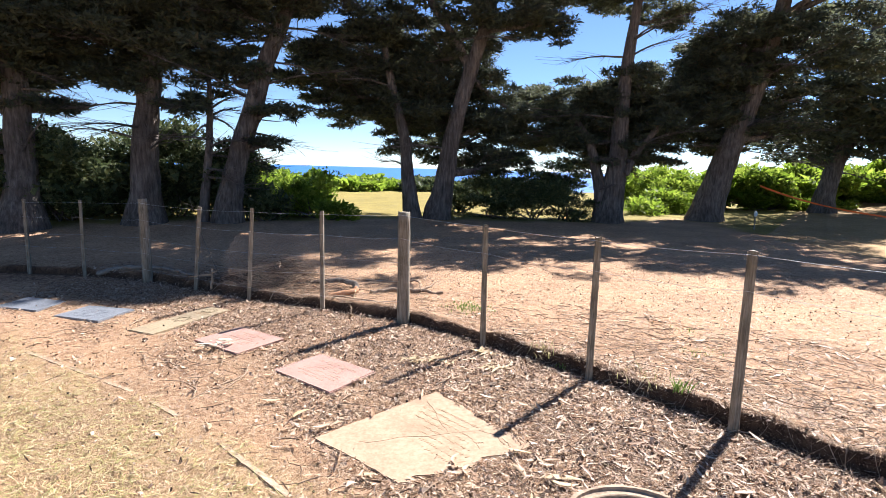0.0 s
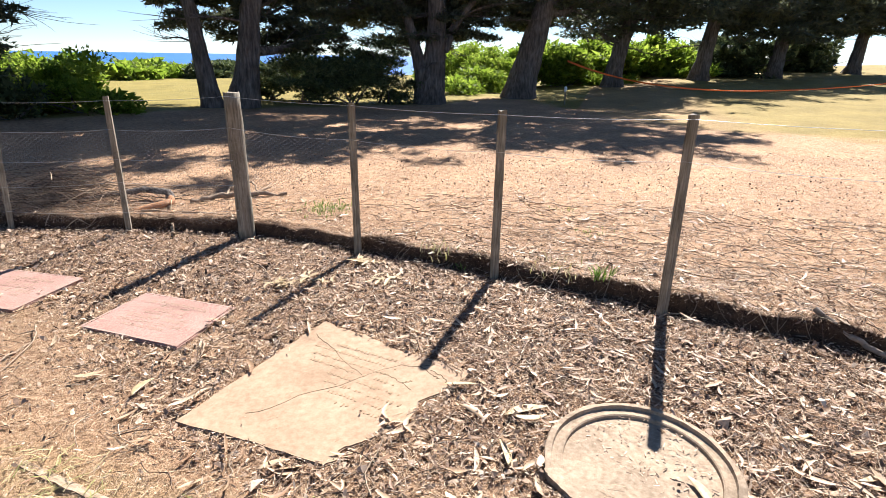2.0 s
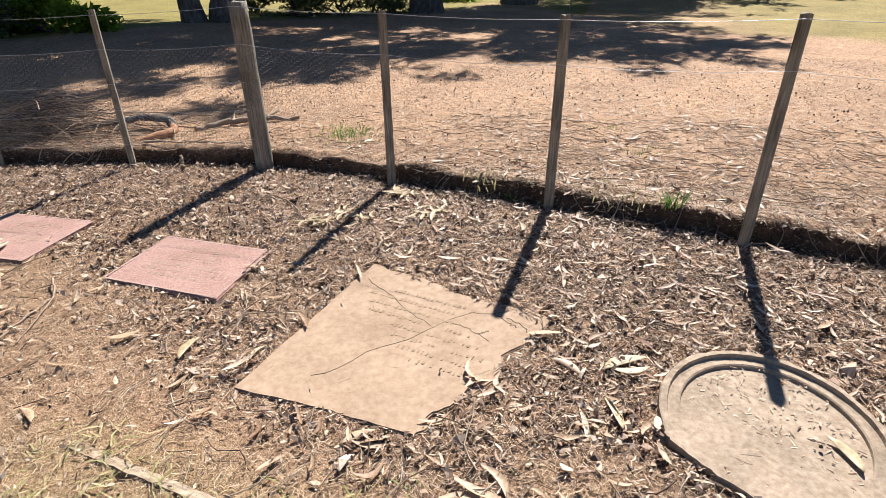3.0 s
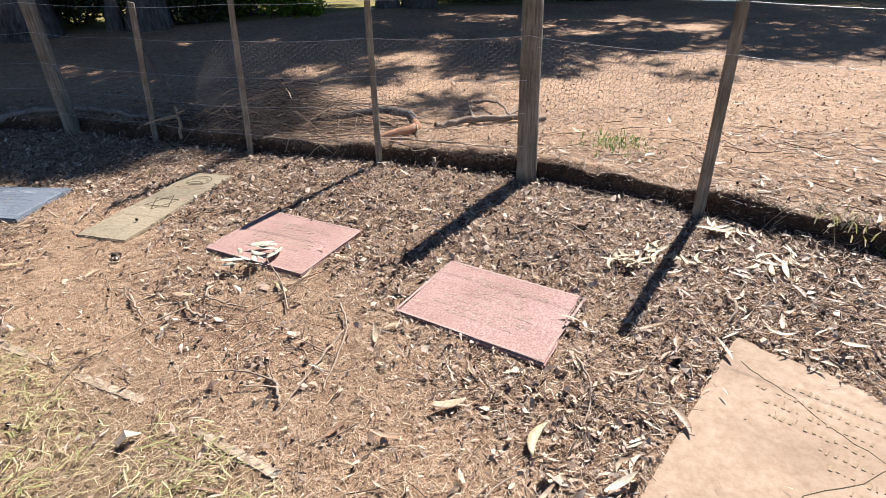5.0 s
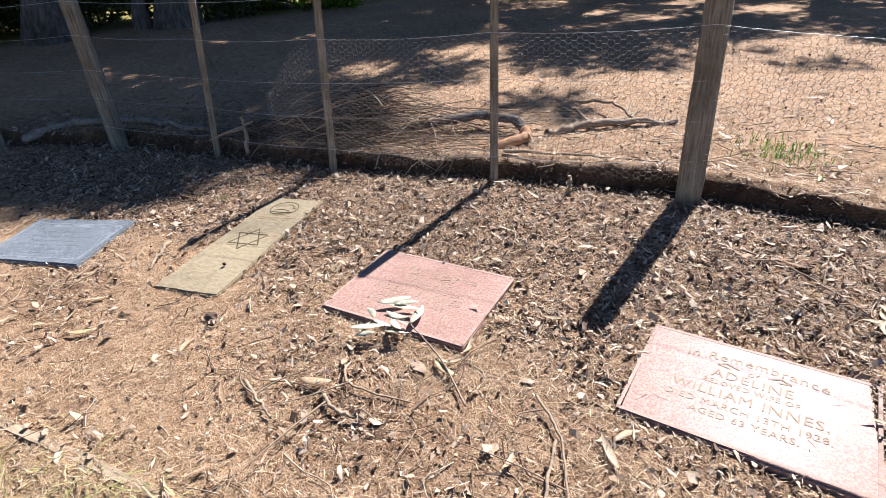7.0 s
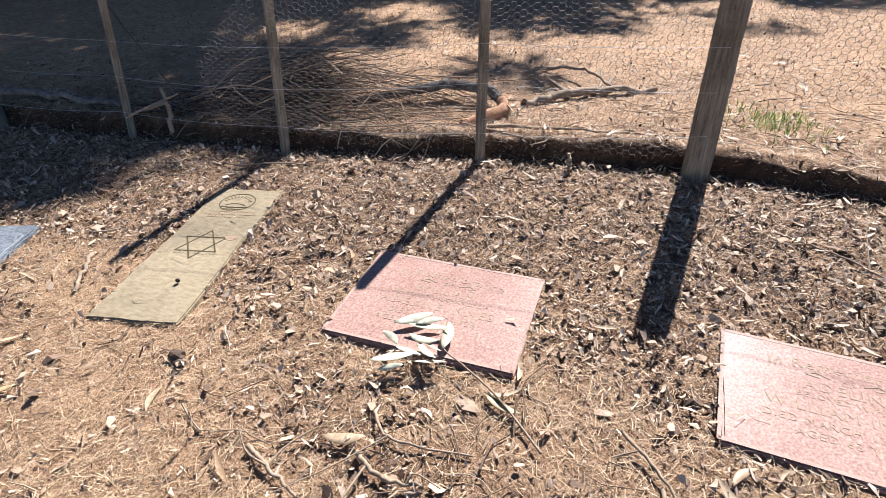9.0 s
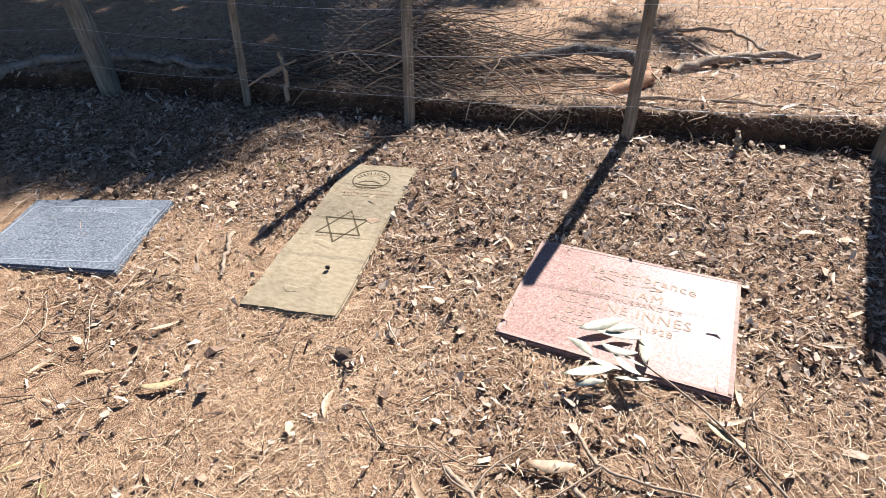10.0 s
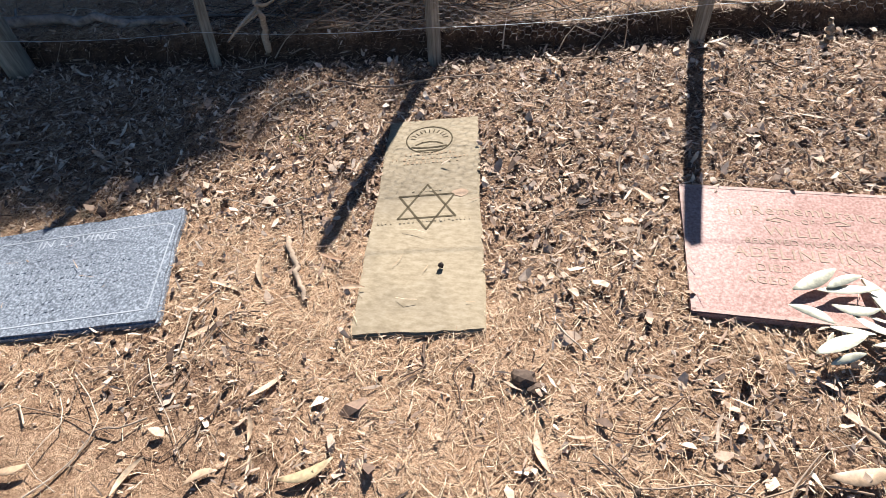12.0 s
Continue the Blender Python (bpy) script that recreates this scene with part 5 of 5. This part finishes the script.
def build_leaves(n, xr, yr, weight, label, ln=(0.04, 0.14), keep=0.003):
    x, y, z = scatter(n, weight, xr, yr, keep=keep)
    n = len(x)
    d, s, nn = frames_for(n, 0.14)
    p = np.stack([x, y, z + rng.uniform(0.010, 0.026, n)], -1)
    L = ln[0] + (ln[1] - ln[0]) * rng.uniform(0, 1, (n, 1)) ** 2
    v, q = leaf_arrays(p, d, s, nn, L, L * rng.uniform(0.11, 0.21, (n, 1)), rng.normal(0, 0.10, (n, 1)), rng.uniform(-0.02, 0.16, (n, 1)))
    put("dry_leaves", fast_mesh("dry_leaves", v, q, smooth=True), M_LEAF, None, label, "leaf litter", kind="stuff")


def build_twigs(n, xr, yr, weight, label, ln=(0.08, 0.4)):
    x, y, z = scatter(n, weight, xr, yr, keep=0.02)
    lines = []
    for px, py, pz in zip(x, y, z):
        a, L = rng.uniform(0, 6.28), rng.uniform(*ln)
        ctrl = []
        for k in range(4):
            gx, gy = px + math.cos(a) * L * k / 3, py + math.sin(a) * L * k / 3
            a += rng.normal(0, 0.3)
            ctrl.append((gx, gy, 0))
        c = np.array(ctrl)
        if px < -1.2 and inside_slabs(c[:, 0], c[:, 1], 0.01).any():
            continue
        c[:, 2] = np.maximum(ground_z(c[:, 0], c[:, 1]), np.where(inside_slabs(c[:, 0], c[:, 1]), slab_top(c[:, 0], c[:, 1]), -9)) + rng.uniform(0.006, 0.028, 4)
        r = rng.uniform(0.0012, 0.004)
        line = curve_pts(c, 7)
        if inside_slabs(line[:, 0], line[:, 1], 0.03).any() and (px < -2.9 or px > -1.3):
            continue
        lines.append((line, np.linspace(r, r * 0.5, 7), 4, 0.1))
    put("fallen_twigs", tubes_mesh("fallen_twigs", lines), M_TWIG, None, label, "twigs", kind="stuff")


def build_nuts(n, xr, yr, weight, label):
    x, y, z = scatter(n, weight, xr, yr, keep=0.15)
    bm = bmesh.new()
    bmesh.ops.create_icosphere(bm, subdivisions=1, radius=1)
    bm.verts.index_update()
    t = np.array([v.co[:] for v in bm.verts])
    f = np.array([[v.index for v in fc.verts] for fc in bm.faces])
    bm.free()
    r = rng.uniform(0.005, 0.0115, len(x))
    v = np.stack([x, y, z + r * 0.7 + 0.004], -1)[:, None] + t[None] * r[:, None, None] * rng.uniform(0.75, 1.2, (len(x), len(t), 1))
    faces = (f[None] + np.arange(len(x))[:, None, None] * len(t)).reshape(-1, 3)
    put("gum_nuts", fast_mesh("gum_nuts", v.reshape(-1, 3), faces), M_NUT, None, label, "seed pods", kind="stuff")


def build_litter():
    beyond = lambda x, y: np.where(y > fence_y(x) + 0.05, 0.6 * np.exp(-(y - fence_y(x)) / 2.5) + 0.4, 0)
    build_chips(75000, (-10.5, 3), (0.9, 4.8), 0.011, lambda x, y: 0.1 + 0.9 * mulch_weight(x, y), "fine brown crumbs of bark and leaf", False, 0.5, 0.014)
    build_chips(70000, (-10.5, 3), (0.9, 4.8), 0.027, lambda x, y: 0.04 + 0.96 * mulch_weight(x, y) * (0.5 + 0.5 * smooth_step(-4.5, -2.5, x)), "narrow shreds of brown bark and leaf", False, 0.42, 0.024, (0.07, 0.18))
    build_chips(30000, (-10.5, 3), (0.9, 4.8), 0.021, lambda x, y: 0.9 * mulch_weight(x, y), "coarse brown bark mulch and broken leaf pieces", True, 0.55, 0.026)
    build_chips(900, (-10, 2.5), (1.2, 4.75), 0.034, lambda x, y: 0.1 + 0.9 * mulch_weight(x, y), "large curled flakes of grey bark on the mulch", True, 0.28, 0.024)
    build_chips(62000, (-10, 4), (4.0, 11), 0.021, beyond, "scattered bark pieces on sandy ground", False, 0.5, 0.018, (0.12, 0.45))
    build_needles(125000, (-10.5, 3), (0.2, 4.8), lambda x, y: 0.4 + 0.6 * (1 - mulch_weight(x, y)), "pale fallen needles and straw over the soil", M_STRAW, "fallen_needles", (0.015, 0.06), 0.0009, 0.014, False)
    build_needles(40000, (-9.5, 4), (4.2, 11), beyond, "pale fallen needles on the sandy field", M_STRAW, "fallen_needles", (0.03, 0.10), 0.0014, 0.02, False)
    build_needles(17000, (-9, 2), (0.8, 3.4), lambda x, y: 1 - 0.8 * mulch_weight(x, y), "long pale fallen needles over bare soil", M_STRAW, "fallen_needles", (0.04, 0.10), 0.0008, 0.012)
    gum = lambda x, y: np.where(y < fence_y(x), (0.07 + 0.93 * smooth_step(-4.0, -1.5, x)) * (0.25 + 0.75 * smooth_step(1.9, 3.0, y)), 0.6 * np.exp(-(y - fence_y(x)) / 2.5) * (0.35 + 0.65 * smooth_step(-5, -1, x)))
    build_leaves(4300, (-9, 2.4), (1.5, 7.5), gum, "dry sickle-shaped gum leaves strewn over the mulch")
    build_twigs(2900, (-9, 2.4), (1.6, 6.5), lambda x, y: 0.18 + 0.82 * smooth_step(-3.6, -1.5, x), "thin dry twigs strewn over the mulch")
    build_nuts(750, (-10, 3), (1.0, 9), lambda x, y: np.where(y > fence_y(x), 0.3, 0.5), "small dark gum nuts on the ground")
    build_needles(14000, (-8.5, 2.0), (-0.2, 2.1), lambda x, y: 0.9 * (1 - smooth_step(1.5, 2.1, y + 0.2 * ripple(x, y, 0.7, 1, 7))), "flattened dry yellow grass", M_DRYGRASS, "dry_grass", (0.04, 0.12), 0.002, 0.03)


build_litter()


def build_crumbs():
    x, y = -0.70 + rng.uniform(-0.3, 0.3, 380), 2.60 + rng.uniform(-0.28, 0.33, 380)
    ok = ((x + 0.70) / 0.30) ** 2 + ((y - 2.60) / 0.33) ** 2 < 1
    x, y = x[ok], y[ok]
    n = len(x)
    d, s, nn = frames_for(n, 0.1)
    p = np.stack([x, y, plane_z(x, y) - 0.010 + rng.uniform(0.001, 0.004, n)], -1)
    L = rng.uniform(0.006, 0.03, (n, 1))
    w = rng.uniform(0.0008, 0.003, (n, 1))
    v = np.stack([p - d * L / 2 - s * w, p + d * L / 2 - s * w, p + d * L / 2 + s * w, p - d * L / 2 + s * w], 1).reshape(-1, 3)
    put("litter_crumbs", fast_mesh("litter_crumbs", v, np.arange(4 * n).reshape(-1, 4)), M_CHIP, None, "fine leaf crumbs lying on the concrete stone", "litter", kind="stuff")


build_crumbs()


# ---- leaves on the stones, weeds ----
def leaf_bunch(name, label, x, y, z, n, ln, spread, mat, lift=0.02, toward=None, stem=None):
    root = thing(name, label, "leaves", at=(x, y, z))
    holder = root
    if stem is not None:
        holder = put("stem", tubes_mesh("stem", [(stem, np.linspace(0.003, 0.005, len(stem)), 6, 0.1)]), M_TWIG, root, "thin woody stem")
    for k in range(n):
        a = rng.uniform(0, 6.28) if toward is None else toward + rng.normal(0, 0.6)
        d = np.array([[math.cos(a), math.sin(a), rng.uniform(-0.08, 0.08)]])
        s = np.array([[-math.sin(a), math.cos(a), rng.normal(0, 0.1)]])
        nn = np.cross(d, s)
        L = np.array([[rng.uniform(*ln)]])
        p = np.array([[rng.normal(0, spread), rng.normal(0, spread * 0.7), lift * 0.6 + 0.0016 * k]]) + d * L * 0.3
        v, q = leaf_arrays(p, d, s, nn, L, L * rng.uniform(0.14, 0.2), np.array([[rng.normal(0, 0.12)]]), np.array([[rng.uniform(0.0, 0.12)]]))
        put("leaf", fast_mesh("leaf", v, q, smooth=True), mat, holder)
    return root


def gum_leaf(x0, y0, x1, y1, mat, label):
    """One large fallen leaf from its tip to its foot."""
    mx, my = (x0 + x1) / 2, (y0 + y1) / 2
    on = bool(inside_slabs(np.array([mx]), np.array([my]))[0])
    z = float(slab_top(mx, my)) - 0.002 if on else float(ground_z(mx, my)) + 0.017
    L = np.array([[math.hypot(x1 - x0, y1 - y0) * 1.1]])
    d = np.array([[(x1 - x0), (y1 - y0), rng.uniform(-0.01, 0.01)]]) / L * 1.1
    side = np.array([[-d[0, 1], d[0, 0], rng.normal(0, 0.15)]])
    v, q = leaf_arrays(np.zeros((1, 3)), d, side, np.cross(d, side), L, L * rng.uniform(0.2, 0.27), np.array([[rng.choice([-1, 1]) * rng.uniform(0.06, 0.14)]]), np.array([[rng.uniform(0.0, 0.08)]]))
    ob = put("gum_leaf", fast_mesh("gum_leaf", v, q, smooth=True), mat, None, label, "leaf", "large gum leaves on the ground")
    ob.location = (mx, my, z)
    ob.modifiers.new("thickness", "SOLIDIFY").thickness = 0.0009


SPRIG = [(-5.144, 3.115, -5.026, 3.199), (-5.082, 3.112, -4.933, 3.132), (-5.060, 3.060, -4.948, 3.059), (-5.164, 3.053, -5.075, 2.987), (-5.082, 2.984, -4.982, 2.971),
         (-5.134, 2.886, -5.004, 2.963), (-5.098, 2.873, -5.020, 2.906), (-5.014, 3.036, -4.924, 2.966), (-4.990, 2.937, -4.888, 2.973), (-5.096, 2.915, -5.080, 2.963),
         (-4.988, 3.045, -4.919, 3.009), (-5.059, 3.125, -4.967, 3.175), (-4.952, 3.186, -4.920, 3.035)]


def sprig():
    """A broken gum twig: its stem lies over the plaque's near edge, with the leaves fanned out to one side."""
    at = (-4.92, 3.05, float(plane_z(-4.92, 3.05)))
    root = thing("leaf_sprig", "sprig of dried grey-green gum leaves on the plaque", "leaves", at=at)
    line = curve_pts([(-0.035, 0.13, 0.02), (-0.01, 0.0, 0.022), (0.10, -0.07, 0.02), (0.24, -0.15, 0.005), (0.42, -0.30, -0.015)], 20)
    stem = put("stem", tubes_mesh("stem", [(line, np.linspace(0.0025, 0.0045, 20), 6, 0.1)]), M_TWIG, root, "thin woody stem")
    for k, (x0, y0, x1, y1) in enumerate(SPRIG):
        tip, foot = np.array([x0 - at[0], y0 - at[1], 0.012 + 0.006 * (k % 3)]), np.array([x1 - at[0], y1 - at[1], 0.024 + 0.003 * (k % 4)])
        d = (foot - tip)[None]
        L = np.linalg.norm(d, axis=1)[:, None]
        d = d / L
        s = np.cross(np.array([[0, 0, 1.0]]), d)
        s = s / np.linalg.norm(s) + np.array([[0, 0, rng.normal(0, 0.25)]])
        nn = np.cross(d, s)
        v, q = leaf_arrays(((tip + foot) / 2)[None], d, s, nn, L * 1.05, L * rng.uniform(0.22, 0.30), np.array([[rng.normal(0, 0.05)]]), np.array([[rng.uniform(0.0, 0.07)]]))
        ob = put("leaf", fast_mesh("leaf", v, q, smooth=True), M_BUNCH, stem)
        sol = ob.modifiers.new("thickness", "SOLIDIFY")
        sol.thickness = 0.0008


def weed(name, label, x, y, n, height, mat, spread=0.06):
    root = thing(name, label, "weed", at=(x, y, float(ground_z(x, y))))
    vs = []
    for _ in range(n):
        a, L = rng.uniform(0, 6.28), height * rng.uniform(0.5, 1.1)
        o = np.array([rng.normal(0, spread), rng.normal(0, spread), 0])
        d = np.array([math.cos(a) * 0.45, math.sin(a) * 0.45, 1.0])
        s = np.array([-math.sin(a), math.cos(a), 0]) * height * 0.05
        m, e = o + d * L * 0.55, o + d * L * 0.95 + np.array([math.cos(a), math.sin(a), -0.2]) * L * 0.2
        vs += [o - s * 0.5, o + s * 0.5, m + s, m - s, m - s, m + s, e + s * 0.2, e - s * 0.2]
    v = np.array(vs)
    put("foliage", fast_mesh("foliage", v, np.arange(len(v)).reshape(-1, 4)), mat, root, kind="stuff")


def build_small():
    sprig()
    leaf_bunch("leaf_cluster", "clump of pale dead leaves on the mulch", -3.10, 3.84, float(ground_z(-3.10, 3.84)), 17, (0.08, 0.14), 0.05, M_PALELEAF, 0.035)
    leaf_bunch("leaf_cluster", "clump of pale dead leaves on the mulch", -2.90, 4.02, float(ground_z(-2.90, 4.02)), 11, (0.08, 0.16), 0.085, M_PALELEAF, 0.035)
    leaf_bunch("leaf_cluster", "pale curled leaves heaped at the foot of a post", -2.72, 4.40, float(ground_z(-2.72, 4.40)), 10, (0.10, 0.18), 0.06, M_PALELEAF, 0.03)
    leaf_bunch("leaf_cluster", "pale curled leaves strewn on the mulch", -2.45, 4.18, float(ground_z(-2.45, 4.18)), 10, (0.10, 0.18), 0.09, M_PALELEAF, 0.03)
    leaf_bunch("leaf_cluster", "curled gum leaves lying beside the sandstone grave", -1.74, 2.62, float(ground_z(-1.74, 2.62)) + 0.02, 5, (0.12, 0.17), 0.05, M_LEAF, 0.015, 2.9)
    leaf_bunch("leaf_cluster", "golden curled gum leaves on the straw", -1.6, 2.07, float(ground_z(-1.6, 2.07)), 4, (0.15, 0.2), 0.04, M_LEAF, 0.015, 2.9)
    leaf_bunch("leaf_cluster", "curled gum leaves heaped on the mulch", 0.2, 2.65, float(ground_z(0.2, 2.65)), 12, (0.12, 0.2), 0.1, M_LEAF, 0.015)
    for x0, y0, x1, y1, dry in ((-6.42, 2.35, -6.31, 2.42, 0), (-6.66, 2.29, -6.60, 2.34, 1), (-7.20, 2.23, -7.12, 2.26, 1), (-5.15, 2.585, -5.03, 2.62, 1), (-3.53, 2.49, -3.43, 2.58, 1), (-4.72, 2.91, -4.60, 2.87, 0), (-3.97, 2.81, -3.91, 2.88, 1),
                                (-2.19, 2.17, -2.10, 2.26, 1), (-2.12, 2.19, -2.02, 2.25, 1), (-3.54, 2.04, -3.43, 1.99, 1), (-3.10, 2.45, -3.11, 2.60, 0), (-0.51, 2.58, -0.45, 2.45, 0), (-1.27, 2.61, -1.21, 2.47, 0), (-1.24, 2.80, -1.10, 2.84, 0),
                                (-1.49, 2.79, -1.37, 2.73, 1), (-1.11, 2.90, -1.27, 2.78, 0), (0.12, 2.75, 0.22, 2.84, 0), (0.05, 2.5, 0.18, 2.46, 0), (-0.1, 2.95, 0.02, 3.0, 0), (-1.62, 2.95, -1.47, 2.99, 0)):
        gum_leaf(x0, y0, x1, y1, M_LEAF if dry else M_PALELEAF, "tan curled gum leaf lying on the litter" if dry else "pale sickle-shaped gum leaf lying on the litter")
    weed("weed", "small fresh green weed at the fence line", -0.92, 4.30, 34, 0.10, M_WEED, 0.035)
    weed("weed", "low green tuft on bare ground", -0.97, 5.41, 40, 0.05, M_WEED, 0.10)
    weed("weed", "low grey-green patch of weed on bare ground", -3.6, 5.5, 240, 0.06, M_WEED, 0.14)
    weed("weed", "low green tuft on bare ground", -1.34, 6.12, 20, 0.05, M_WEED, 0.06)
    weed("weed", "tiny green weed in the mulch", -6.95, 3.72, 22, 0.03, M_WEED, 0.04)
    weed("grass_tuft", "ragged tuft of grass under the fence", -2.15, 4.58, 22, 0.10, M_DRYGRASS, 0.10)
    weed("grass_tuft", "ragged tuft of green grass under the fence", -1.95, 4.5, 12, 0.07, M_WEED, 0.04)
    weed("grass_tuft", "ragged tuft of dry grass under the fence", -1.2, 4.42, 26, 0.09, M_DRYGRASS, 0.13)
    for x, y, r in ((-5.86, 2.73, 0.027), (-5.82, 2.70, 0.02)):
        bm = bmesh.new()
        bmesh.ops.create_icosphere(bm, subdivisions=2, radius=r)
        for v in bm.verts:
            v.co = Vector((v.co.x * 1.3, v.co.y, v.co.z * 0.7)) * random.uniform(0.8, 1.2)
        me = bpy.data.meshes.new("stone")
        bm.to_mesh(me)
        bm.free()
        ob = put("stone", me, M_NUT, None, "small dark stone lying beside a grave", "stone")
        on = bool(inside_slabs(np.array([x]), np.array([y]))[0])
        ob.location = (x, y, (float(slab_top(x, y)) if on else float(ground_z(x, y))) + r * 0.45)


build_small()
